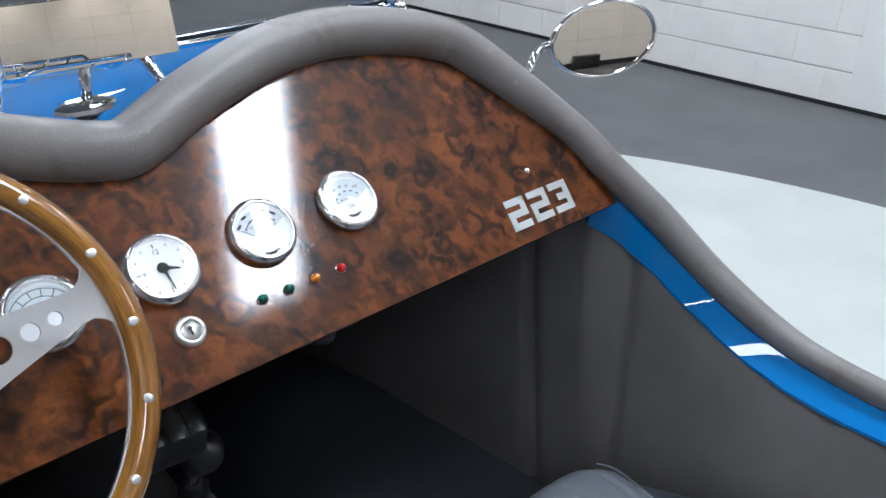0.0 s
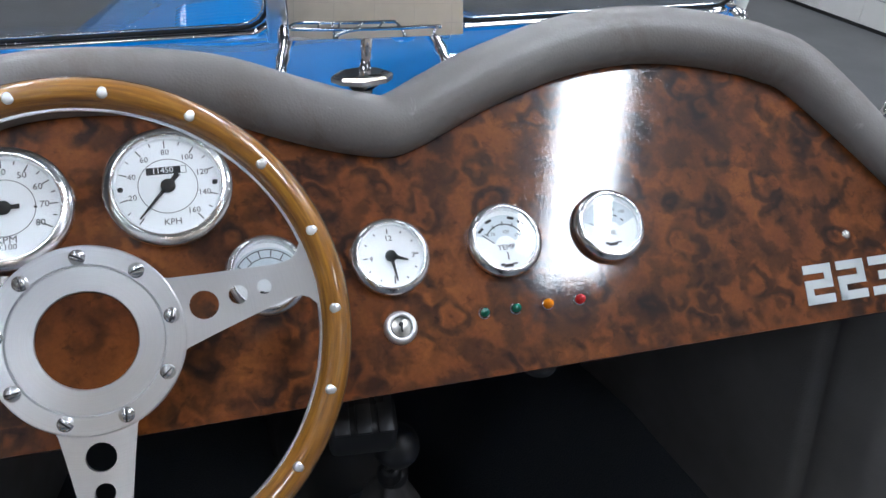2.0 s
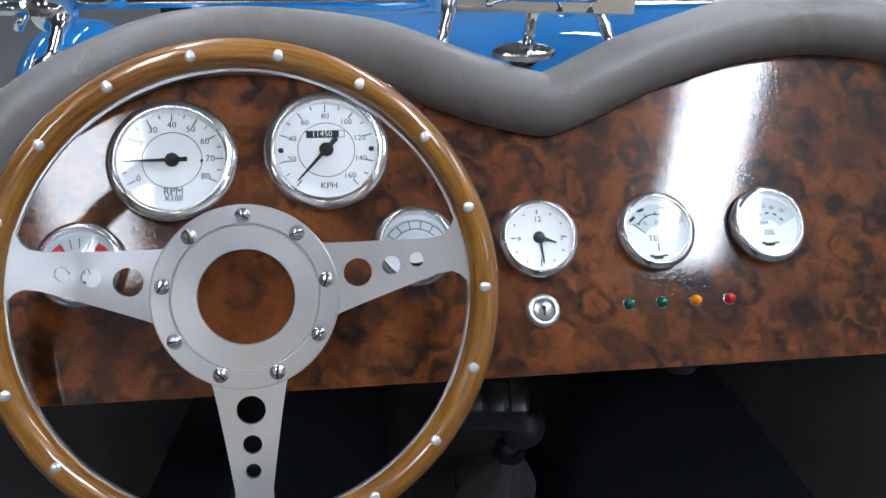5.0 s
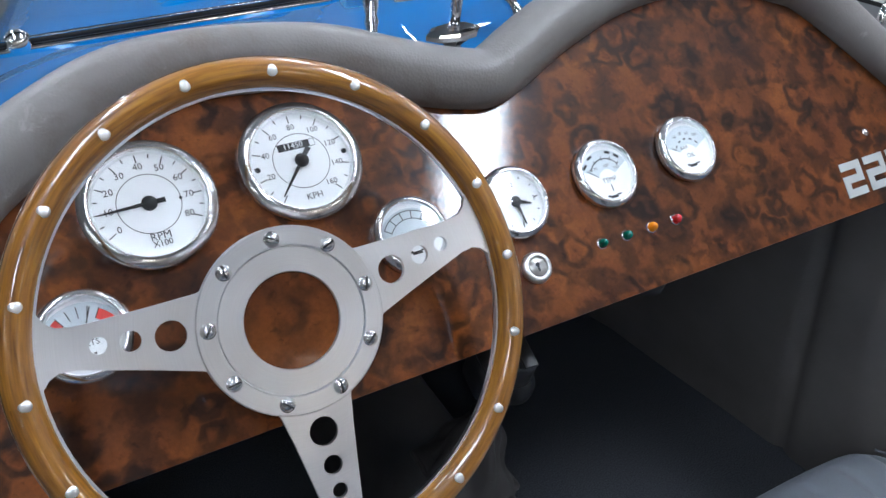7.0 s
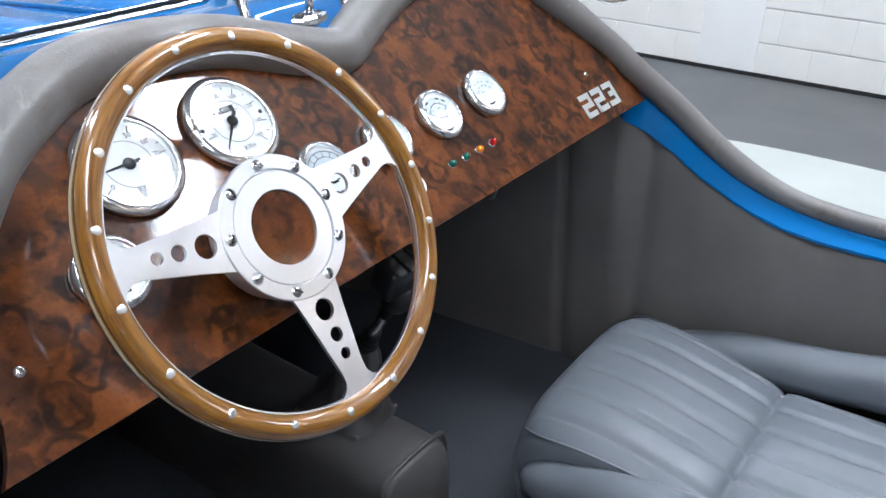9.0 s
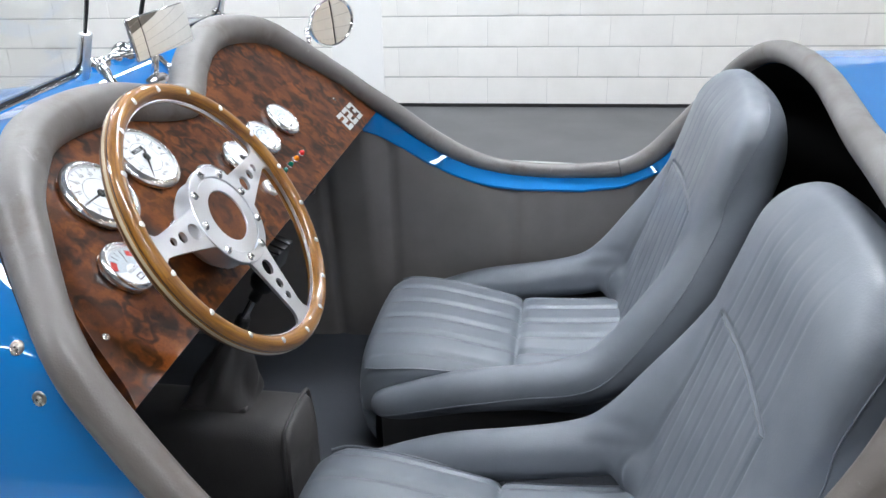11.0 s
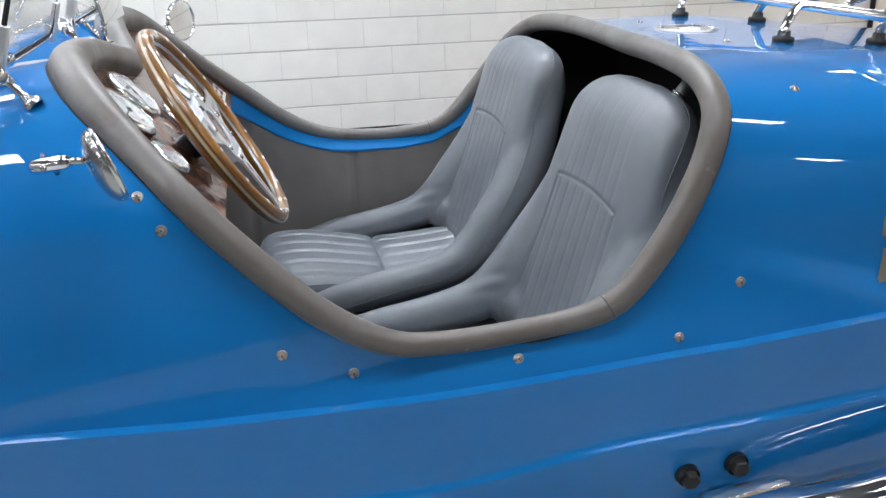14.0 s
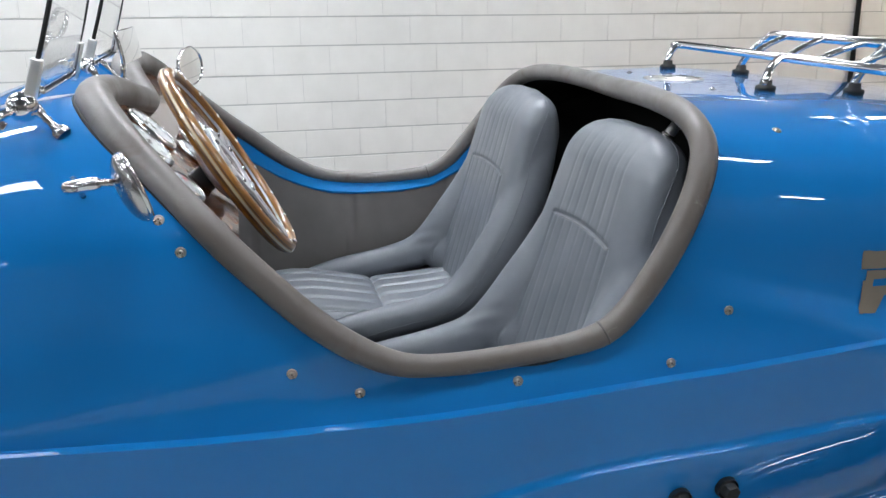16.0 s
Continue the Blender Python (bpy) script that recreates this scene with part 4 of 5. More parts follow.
def card_top(y, right):
    """Lower edge of the blue strip under the roll."""
    if right:
        return lerp_table([(-1.05, 0.95), (-0.72, 0.87), (-0.60, 0.730), (-0.515, 0.692), (-0.43, 0.682), (-0.30, 0.684), (-0.24, 0.690), (-0.19, 0.702), (-0.15, 0.717), (-0.097, 0.744), (0.0, 0.811), (0.06, 0.845), (0.9, 0.845)], y)
    return lerp_table([(-1.05, 0.95), (-0.72, 0.87), (-0.52, 0.69), (-0.3, 0.675), (-0.19, 0.69), (-0.1, 0.74), (0.0, 0.82), (0.9, 0.83)], y)


def door_card(sign):
    rows_p = []
    n = 150
    for i in range(n + 1):
        y = -0.70 + 1.54 * i / n
        top = card_top(y, sign > 0)
        row = []
        for k in range(17):
            v = k / 16
            z = FLOOR_Z + (top - FLOOR_Z) * v
            groove = sum(0.009 * math.exp(-((y - s) / 0.009) ** 2) for s in CARD_SEAMS)
            # soft folds drawn together under the strip
            folds = 0.0022 * math.sin(y * 62 + 2.0 * math.sin(y * 17)) * max(0, v - 0.55) * 2
            puff = 0.012 * math.sin(math.pi * v) + 0.003 * noise.noise((y * 6, z * 6, 3))
            top_x = card_x(y, sign > 0)
            low_x = max(top_x, min(0.585, half_width(y) - 0.030)) if sign > 0 else top_x
            x = low_x + (top_x - low_x) * v ** 1.3
            row.append(Vector((CX + sign * (x - puff + groove - folds), y, z)))
        rows_p.append(row)
    return grid(rows_p)


def strip(sign):
    """The flat painted inner flange between card and roll."""
    line = RIGHT_ROLL[1:12] if sign > 0 else LEFT_ROLL[3:-1][::-1]
    mid = spline(line, 6)
    rows_p = []
    for p in mid:
        low = card_top(p.y, sign > 0)
        edge = Vector((CX + sign * (card_x(p.y, sign > 0) - (0.004 if sign > 0 else -0.002)), p.y, low))
        rows_p.append([p, p.lerp(edge, 0.4) + Vector((sign * 0.002, 0, 0)), edge + Vector((0, 0, 0.004)), edge, edge + Vector((sign * 0.003, 0, -0.003)), edge + Vector((sign * 0.016, 0, -0.002))])
    return grid(rows_p)


for sgn in (1, -1):
    part("door_card", door_card(sgn), CARD, car, "dark grey-brown quilted leather side trim")
    part("inner_flange", strip(sgn), BLUE, car, "blue painted inner body flange under the roll", sharp=20)


# near-black sheets added beside and behind the seats
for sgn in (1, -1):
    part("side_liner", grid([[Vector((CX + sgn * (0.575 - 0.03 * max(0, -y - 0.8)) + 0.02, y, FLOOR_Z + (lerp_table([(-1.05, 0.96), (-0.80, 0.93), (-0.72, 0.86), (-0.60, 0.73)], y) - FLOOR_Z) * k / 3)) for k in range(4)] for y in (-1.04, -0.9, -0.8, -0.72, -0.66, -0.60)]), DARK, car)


# ---- gearbox tunnel, gaiter and lever ----
def tunnel_bm():
    rows_p = []
    prof = []
    for k in range(25):
        a = math.pi * k / 24
        c, s = math.cos(a), math.sin(a)
        prof.append((0.076 * math.copysign(abs(c) ** 0.45, c), 0.206 * abs(s) ** 0.38))
    ys = [0.030, 0.034, 0.044, 0.08, 0.16, 0.24, 0.34, 0.5, 0.7, 0.86]
    for i, y in enumerate(ys):
        f = (0.965, 0.985, 1, 1, 1, 1, 1.02, 1.1, 1.2, 1.3)[i]
        rows_p.append([Vector((-0.014 + x * f, y, FLOOR_Z + z * min(f, 1.0) + 0.002 * noise.noise((x * 20, y * 14, 1)))) for x, z in prof])
    bm = grid(rows_p)
    bm.verts.ensure_lookup_table()
    bm.faces.new(bm.verts[:25])
    return bm


tunnel = part("gearbox_tunnel", tunnel_bm(), TUNNEL, car, "dark leather-covered gearbox tunnel", sharp=60)
part("tunnel_welt", tube(spline([(-0.014 + 0.0745 * c, 0.038, FLOOR_Z + z) for c, z in ((-1.0, 0.02), (-1.0, 0.14), (-0.93, 0.188), (-0.7, 0.203), (0, 0.2075), (0.7, 0.203), (0.93, 0.188), (1.0, 0.14), (1.0, 0.02))], 5), 0.0035, 8), TUNNEL, tunnel)


def gaiter_bm():
    """A leather boot gathered from a square base to a collar, with deep folds."""
    rows_p = []
    for k in range(17):
        v = k / 16
        r = 0.041 * (1 - v) ** 0.75 + 0.0135
        z = 0.507 + 0.128 * v
        row = []
        for j in range(40):
            a = 2 * math.pi * j / 40
            fold = 1 + (0.17 * math.sin(4 * a + 4 * v) + 0.07 * math.sin(9 * a - 3 * v)) * (v * (1 - v) * 4) ** 0.7
            sq = 1 / max(abs(math.cos(a)), abs(math.sin(a)))
            sq = 1 + (min(sq, 1.28) - 1) * max(0.0, 1 - 2.2 * v)
            row.append(Vector((0.004 - 0.002 * v + r * fold * sq * math.cos(a) * 0.86, 0.170 - 0.040 * v + r * fold * sq * math.sin(a) * 1.1, z)))
        rows_p.append(row)
    return grid(rows_p, True)


gaiter = part("gear_gaiter", gaiter_bm(), TUNNEL, car, "dark folded leather gear lever gaiter")
part("gaiter_frame", moved(box(-0.046, 0.046, -0.058, 0.058, 0, 0.010, 0.004, 3), pose(0.004, 0.172, 0.504)), TUNNEL, gaiter)
part("gaiter_collar", lathe([(0.0150, 0.630), (0.0165, 0.634), (0.0165, 0.644), (0.0140, 0.648), (0.006, 0.649)], 24), BLACK, gaiter, at=Matrix.Translation((0.002, 0.130, 0.0)))
lever = part("gear_lever", tube(spline([(-0.002, 0.130, 0.63), (-0.007, 0.112, 0.665), (-0.010, 0.082, 0.715)], 6), 0.006, 10), CHROME, car, "chrome gear lever with a black knob")
part("gear_knob", moved(lathe([(0, 0.024), (0.012, 0.021), (0.020, 0.012), (0.022, 0.0), (0.018, -0.013), (0.009, -0.021), (0.009, -0.04), (0, -0.041)], 28), pose(-0.010, 0.066, 0.740, 32)), BLACK, lever, "glossy black ball knob")
part("lever_bellows", moved(lathe([(0.0065, 0.030), (0.0095, 0.029), (0.0115, 0.024), (0.0098, 0.020), (0.0122, 0.015), (0.0105, 0.011), (0.0130, 0.006), (0.0120, 0.0)], 20), frame_at((-0.004, 0.122, 0.645), (-0.05, -0.45, 0.89))), BLACK, lever, "short black rubber bellows")
switch = part("column_switch", box(-0.035, 0.035, -0.022, 0.022, -0.028, 0.024, 0.008), BLACK, car, "black rotary switch box hung under the dash", at=pose(-0.048, 0.034, 0.803, 20, 0, -6) @ Matrix.Scale(0.82, 4))
for k in range(3):
    part("grip_rib", box(-0.030 + 0.022 * k, -0.014 + 0.022 * k, -0.024, 0.020, 0.0235, 0.0275, 0.0012), BLACK, switch)
part("switch_bracket", box(-0.018, 0.018, -0.003, 0.003, 0.0, 0.050, 0.001), STEEL, switch, at=pose(0.004, 0.012, 0.02))
part("under_dash_catch", lathe([(0, -0.020), (0.014, -0.018), (0.017, -0.008), (0.012, 0.0)], 18), BLACK, car, at=pose(0.105, 0.022, 0.862))


# ---- seats ----
def seat_back():
    """Upright pad with squared, rounded shoulders."""
    rows_p = []
    levels = [(0.40, 0.212), (0.47, 0.222), (0.55, 0.226), (0.62, 0.226), (0.70, 0.220), (0.76, 0.213), (0.80, 0.207), (0.84, 0.201), (0.87, 0.197), (0.90, 0.193), (0.925, 0.188), (0.945, 0.180), (0.962, 0.166), (0.975, 0.143), (0.984, 0.105), (0.988, 0.055)]
    n_f, n_b = 41, 24
    for z, w in levels:
        y0 = -0.371 - 0.28 * z
        edge = min(1.0, max(0.0, (0.990 - z) / 0.10))
        thick = 0.100 * (0.35 + 0.65 * math.sqrt(edge))
        row = []
        for j in range(n_f):
            u = -1 + 2 * j / (n_f - 1)
            fall = -0.030 * abs(u) ** 6 - 0.030 * max(0.0, (z - 0.915) / 0.07) ** 2
            row.append(Vector((w * math.sin(u * 1.45) / math.sin(1.45), y0 + fall, z)))
        for j in range(1, n_b):
            a = math.pi * j / n_b
            row.append(Vector((w * (1.0 + 0.03 * math.sin(a)) * math.cos(a), y0 - 0.030 - thick * math.sin(a) ** 0.6, z - 0.012 * math.sin(a))))
        rows_p.append(row)
    bm = grid(rows_p, True)
    bm.verts.ensure_lookup_table()
    n = n_f + n_b - 1
    bm.faces.new(bm.verts[:n][::-1])
    bm.faces.new(bm.verts[-n:])
    return bm


def bolster(sign):
    """The padded wing: low at the front, rising past the seat pad and dying away up the side of the back."""
    line = [(0.196, -0.066, 0.428, 0.020), (0.201, -0.090, 0.437, 0.029), (0.205, -0.135, 0.449, 0.034), (0.206, -0.23, 0.477, 0.039), (0.206, -0.33, 0.493, 0.041), (0.206, -0.40, 0.506, 0.042),
            (0.203, -0.460, 0.524, 0.046), (0.199, -0.512, 0.562, 0.053), (0.193, -0.562, 0.625, 0.057), (0.185, -0.610, 0.70, 0.055), (0.176, -0.643, 0.77, 0.049), (0.167, -0.668, 0.83, 0.040), (0.158, -0.690, 0.88, 0.030)]
    pts = spline([(sign * x, y, z) for x, y, z, r in line], 6)
    rad = [p.x for p in spline([(r, 0, 0) for x, y, z, r in line], 6)]
    return tube(pts, rad, 24)


ARC = lambda x: 0.812 - 0.010 * (x / 0.125) ** 2


def seat_shell():
    """Back and wings grown into one soft skin, with the sewn pleats pressed in."""
    raw = new("raw", mesh_of(merge(seat_back(), bolster(-1), bolster(1), *[ball((sgn * 0.172, -0.528, 0.525), 0.056, 24) for sgn in (-1, 1)]), "raw", SEAT))
    re = raw.modifiers.new("skin", "REMESH")
    re.mode, re.voxel_size = "VOXEL", 0.0036
    sm = raw.modifiers.new("soft", "SMOOTH")
    sm.factor, sm.iterations = 0.5, 26
    me = bpy.data.meshes.new_from_object(raw.evaluated_get(bpy.context.evaluated_depsgraph_get()))
    bpy.data.objects.remove(raw)
    n = len(me.vertices)
    co, no = np.empty(n * 3), np.empty(n * 3)
    me.vertices.foreach_get("co", co)
    me.vertices.foreach_get("normal", no)
    co, no = co.reshape(-1, 3), no.reshape(-1, 3)
    # ease the hollow where each wing runs into the back
    edges = np.empty(len(me.edges) * 2, np.int32)
    me.edges.foreach_get("vertices", edges)
    e0, e1 = edges.reshape(-1, 2).T
    degree = np.bincount(e0, minlength=n) + np.bincount(e1, minlength=n)
    ease = np.exp(-((np.abs(co[:, 0]) - 0.165) / 0.055) ** 2) * np.clip((co[:, 2] - 0.485) / 0.03, 0, 1) * np.clip((0.80 - co[:, 2]) / 0.10, 0, 1) * np.clip((no[:, 1] + no[:, 2] + 0.2) / 0.4, 0, 1)
    for step in range(90):
        mean = np.stack([(np.bincount(e0, co[e1, k], n) + np.bincount(e1, co[e0, k], n)) / degree for k in range(3)], 1)
        co += (mean - co) * (0.6 * ease)[:, None]
    x, z = co[:, 0], co[:, 2]
    front = np.clip((no[:, 1] - 0.3) / 0.3, 0, 1)
    arc = 0.812 - 0.010 * (x / 0.125) ** 2
    spread = 1.0 + 0.10 * np.clip((0.80 - z) / 0.25, 0, 1) - 0.08 * np.clip((z - 0.82) / 0.12, 0, 1)
    depth = np.zeros(n)
    span = np.clip((z - 0.49) / 0.03, 0, 1) * np.clip((0.972 - z) / 0.05, 0, 1)
    for k in range(-3, 4):
        depth = np.maximum(depth, 0.0014 * np.exp(-((x - 0.0345 * k * spread) / 0.0030) ** 2) * span)
    for side in (-1, 1):
        low = span * np.clip((arc + 0.004 - z) / 0.004, 0, 1)
        depth = np.maximum(depth, 0.0034 * np.exp(-((x - side * 0.126 * spread) / 0.0030) ** 2) * low)
    inside = np.clip((0.129 - np.abs(x)) / 0.004, 0, 1)
    depth = np.maximum(depth, 0.0036 * np.exp(-((z - arc) / 0.0034) ** 2) * inside)
    puff = 0.0006 * np.exp(-((z - arc - 0.010) / 0.007) ** 2) * inside
    # slack leather: a few soft folds where wing and back meet
    slack = 0.0016 * np.sin(z * 150 + x * 60) * np.exp(-((z - 0.575) / 0.03) ** 2) * np.exp(-((np.abs(x) - 0.165) / 0.022) ** 2)
    co += no * ((puff - depth) * front + slack)[:, None]
    me.vertices.foreach_set("co", co.ravel())
    me.polygons.foreach_set("use_smooth", np.ones(len(me.polygons), bool))
    me.update()
    me.name = "bucket_seat"
    return me


def seat_cushion():
    """Pleated seat pad: a thick front roll, a cross seam and a flatter rear part."""
    rows_p = []
    line = [(-0.050, 0.385), (-0.034, 0.41), (-0.026, 0.44), (-0.023, 0.47), (-0.027, 0.492), (-0.036, 0.508), (-0.052, 0.519), (-0.075, 0.526), (-0.11, 0.529), (-0.15, 0.527), (-0.19, 0.521), (-0.23, 0.513), (-0.27, 0.505), (-0.300, 0.498), (-0.311, 0.492), (-0.316, 0.484), (-0.321, 0.491), (-0.335, 0.495), (-0.38, 0.496), (-0.44, 0.499), (-0.50, 0.504), (-0.56, 0.510)]
    for y, z in line:
        w = lerp_table([(-0.56, 0.174), (-0.40, 0.174), (-0.316, 0.172), (-0.20, 0.176), (-0.07, 0.186), (-0.04, 0.183), (-0.03, 0.178), (0.0, 0.175)], y)
        row = []
        for j in range(97):
            u = -1 + 2 * j / 96
            pleat = 0.0
            if y < -0.05 and abs(u) < 0.84:
                pleat = -0.0052 * abs(math.cos(math.pi * (u * 3.0 + 0.5))) ** 14 * min(1.0, (-y - 0.05) / 0.03)
            drop = -0.022 * abs(u) ** 7 - 0.008 * u * u
            back = -0.010 * abs(u) ** 4 if y > -0.06 else 0.0
            row.append(Vector((w * u, y + back, z + pleat + drop)))
        row = [Vector((-w * 0.985, y - 0.012, min(z - 0.05, 0.40))), Vector((-w * 1.0, y - 0.010, z - 0.045))] + row + [Vector((w * 1.0, y - 0.010, z - 0.045)), Vector((w * 0.985, y - 0.012, min(z - 0.05, 0.40)))]
        rows_p.append(row)
    return grid(rows_p)


def seat_base():
    return box(-0.195, 0.195, -0.60, -0.07, 0.301, 0.42, 0.02, 3)


shell_mesh = seat_shell()
shell_tree = BVHTree.FromPolygons([v.co.copy() for v in shell_mesh.vertices], [list(p.vertices) for p in shell_mesh.polygons])


def sewn_line(points, lift, r):
    """A thin cord that lies on the seat's skin."""
    out = []
    for p in spline(points, 8):
        place, normal, _, _ = shell_tree.find_nearest(p)
        out.append(place + normal * lift)
    return tube(out, r, 6)


def bucket_seat(x):
    back = new("bucket_seat", shell_mesh)
    back.parent = car
    back.matrix_basis = pose(x, 0, 0)
    tagged(back, "blue-grey pleated leather bucket seat with side wings")
    part("seat_cushion", seat_cushion(), SEAT, back, "pleated seat pad with a cross seam")
    for sgn in (-1, 1):
        part("piping", sewn_line([(sgn * 0.218, -0.052, 0.415), (sgn * 0.250, -0.17, 0.453), (sgn * 0.255, -0.32, 0.492), (sgn * 0.255, -0.45, 0.522), (sgn * 0.255, -0.53, 0.62), (sgn * 0.245, -0.585, 0.72), (sgn * 0.225, -0.625, 0.82), (sgn * 0.205, -0.660, 0.90), (sgn * 0.180, -0.690, 0.955), (sgn * 0.12, -0.705, 0.99)], 0.0, 0.0012), SEAT, back)
        part("cushion_piping", tube(spline([(sgn * 0.180, -0.048, 0.495), (sgn * 0.187, -0.075, 0.499), (sgn * 0.181, -0.13, 0.500), (sgn * 0.173, -0.20, 0.494), (sgn * 0.168, -0.24, 0.487)], 6), 0.0018, 6), SEAT, back)
    part("seat_base", seat_base(), TUNNEL, back)
    part("stitched_seam", sewn_line([(sx, -0.59, ARC(sx)) for sx in (-0.128, -0.1, -0.06, 0.0, 0.06, 0.1, 0.128)], -0.0003, 0.0007), PIPING, back)
    return back


bucket_seat(-0.283)
bucket_seat(0.312)

# fuel filler pipe seen behind the driver's seat
filler = part("filler_pipe", rod((-0.374, -0.672, 0.930), (-0.384, -0.722, 1.005), 0.0095, 20), STUD, car, "dull ringed metal pipe behind the seats")
for f in (0.45, 0.70):
    part("pipe_ring", lathe([(0.0096, -0.003), (0.0118, -0.002), (0.0118, 0.002), (0.0096, 0.003)], 20), STEEL, filler, at=frame_at(Vector((-0.374, -0.672, 0.930)).lerp(Vector((-0.384, -0.722, 1.005)), f), (-0.010, -0.050, 0.075)))

# ---- wheels ----
def road_wheel(x, y):
    m = pose(x, y, 0.322, 0, 90, 0)
    w = part("road_wheel", lathe([(0.215, 0.05), (0.25, 0.062), (0.295, 0.058), (0.318, 0.035), (0.322, 0.0), (0.318, -0.035), (0.295, -0.058), (0.25, -0.062), (0.215, -0.05)], 56, True), TYRE, car, "black tyre on a spoked wheel", at=m)
    part("wheel_disc", lathe([(0, 0.055), (0.05, 0.05), (0.06, 0.02), (0.19, 0.015), (0.216, 0.045), (0.216, -0.045), (0, -0.04)], 40), ALU, w, sharp=40)
    part("axle", rod((0, 0, -0.25), (0, 0, 0.0), 0.03, 12), DARK, w)
    return w


for wx, wy in ((-0.70, 1.35), (0.71, 1.35), (-0.74, -1.62), (0.86, -1.62)):
    road_wheel(wx, wy)

# ---- outside fittings ----
def skin_tree():
    verts, polys = [], []
    for ob in (upper, bonnet, tail):
        n0 = len(verts)
        verts += [v.co.copy() for v in ob.data.vertices]
        polys += [[n0 + i for i in p.vertices] for p in ob.data.polygons]
    for ob in car.children:
        if ob.name.startswith("lower_body"):
            n0 = len(verts)
            verts += [v.co.copy() for v in ob.data.vertices]
            polys += [[n0 + i for i in p.vertices] for p in ob.data.polygons]
    return BVHTree.FromPolygons(verts, polys)


SKIN = skin_tree()


def on_skin(p, lift=0.0):
    """The nearest place on the body to p, with the outward normal."""
    place, normal, _, _ = SKIN.find_nearest(Vector(p))
    if normal.dot(Vector((place.x - CX, 0, place.z - 0.6))) < 0:
        normal = -normal
    return place + normal * lift, normal


def skin_pose(p, lift=0.0):
    place, normal = on_skin(p, lift)
    return frame_at(place, normal, (0, 1, 0.1))


# cup-washered screws
screw0 = None
for p in ((-0.557, 0.076, 0.891), (-0.535, 0.101, 0.936), (-0.593, -0.057, 0.718), (-0.603, -0.148, 0.683), (-0.616, -0.374, 0.682), (-0.618, -0.61, 0.686), (-0.624, -0.705, 0.759),
          (-0.496, -0.831, 1.008), (-0.153, -0.92, 1.031), (0.247, -0.935, 1.034)):
    m = skin_pose(p)
    if screw0 is None:
        screw0 = part("body_screw", lathe([(0, 0.0036), (0.0015, 0.0038), (0.0034, 0.0030), (0.0039, 0.0014), (0.0044, 0.0014), (0.0060, 0.0020), (0.0074, 0.0006), (0.0076, -0.001)], 20), SCREW, car, "small steel screw in a cup washer", at=m)
        part("screw_slot", lathe([(0, 0.0042), (0.0013, 0.0041), (0.0014, 0.0036)], 6), INK, screw0)
    else:
        again(screw0, car, m)
        slot = new("screw_slot", screw0.children[0].data)
        slot.parent = [o for o in car.children if o.name.startswith("body_screw")][-1]

# filler cap badge on the tail deck
cap_m = skin_pose((0.062, -0.952, 1.04))
badge = part("filler_cap", lathe([(0, 0.0060), (0.038, 0.0058), (0.041, 0.0042), (0.060, 0.0040), (0.066, 0.0020), (0.067, 0.0)], 48), CAPSTEEL, car, "flat round polished fuel filler cap", at=cap_m, sharp=40)
part("cap_emblem", merge(box(-0.030, -0.012, -0.014, 0.014, 0.0058, 0.0068, 0.0008), box(0.0, 0.026, -0.010, -0.004, 0.0058, 0.0068), box(0.0, 0.026, 0.004, 0.010, 0.0058, 0.0068)), BLACK, badge, "dark raised bars of the cap's emblem")
part("cap_groove", lathe([(0.0455, 0.0042), (0.0470, 0.0044), (0.0485, 0.0042)], 48), BLACK, badge)
for k in range(8):
    a = radians(45 * k)
    part("cap_screw", lathe([(0, 0.0058), (0.0022, 0.0054), (0.0030, 0.0040)], 12), CHROME, badge, at=pose(0.0545 * math.cos(a), 0.0545 * math.sin(a), 0))

# luggage rack
rack = part("luggage_rack", tube(spline([(0.372, -1.112, 1.074), (0.355, -1.118, 1.079), (0.32, -1.12, 1.080), (0.1, -1.12, 1.080), (-0.2, -1.12, 1.080), (-0.41, -1.12, 1.080), (-0.452, -1.135, 1.083), (-0.458, -1.18, 1.098), (-0.45, -1.23, 1.114)], 6), 0.0095, 12), CHROME, car, "chrome tube luggage rack on black rubber feet")
part("rear_bar", tube(spline([(-0.45, -1.23, 1.114), (-0.40, -1.238, 1.116), (-0.2, -1.232, 1.115), (0.0, -1.23, 1.115), (0.10, -1.23, 1.115), (0.125, -1.23, 1.112)], 6), 0.0095, 12), CHROME, rack)
for xa, xb in ((0.02, 0.06), (-0.093, -0.06), (-0.19, -0.19), (-0.30, -0.31)):
    part("rack_slat", tube(spline([(xa, -1.12, 1.081), (xa * 0.7 + xb * 0.3, -1.15, 1.094), (xa * 0.3 + xb * 0.7, -1.195, 1.108), (xb, -1.231, 1.115)], 4), 0.0065, 10), CHROME, rack)
for fx, fy, tx, ty, tz in ((-0.19, -1.012, -0.075, -1.12, 1.081), (0.32, -1.075, 0.36, -1.12, 1.080), (-0.222, -1.188, -0.24, -1.232, 1.113), (0.174, -1.19, 0.125, -1.23, 1.114)):
    base, nrm = on_skin((fx, fy, 1.03))
    leg = part("rack_leg", tube(spline([base, base + Vector((0, 0, 0.022)), base.lerp(Vector((tx, ty, tz)), 0.30) + Vector((0, 0, 0.024)), Vector((tx, ty, tz))], 8), 0.0085, 12), CHROME, rack)
    part("rubber_foot", moved(lathe([(0.0, 0.022), (0.011, 0.022), (0.012, 0.012), (0.019, 0.010), (0.020, 0.004), (0.018, -0.002)], 20), frame_at(base, nrm)), RUBBER, leg, "black rubber foot")


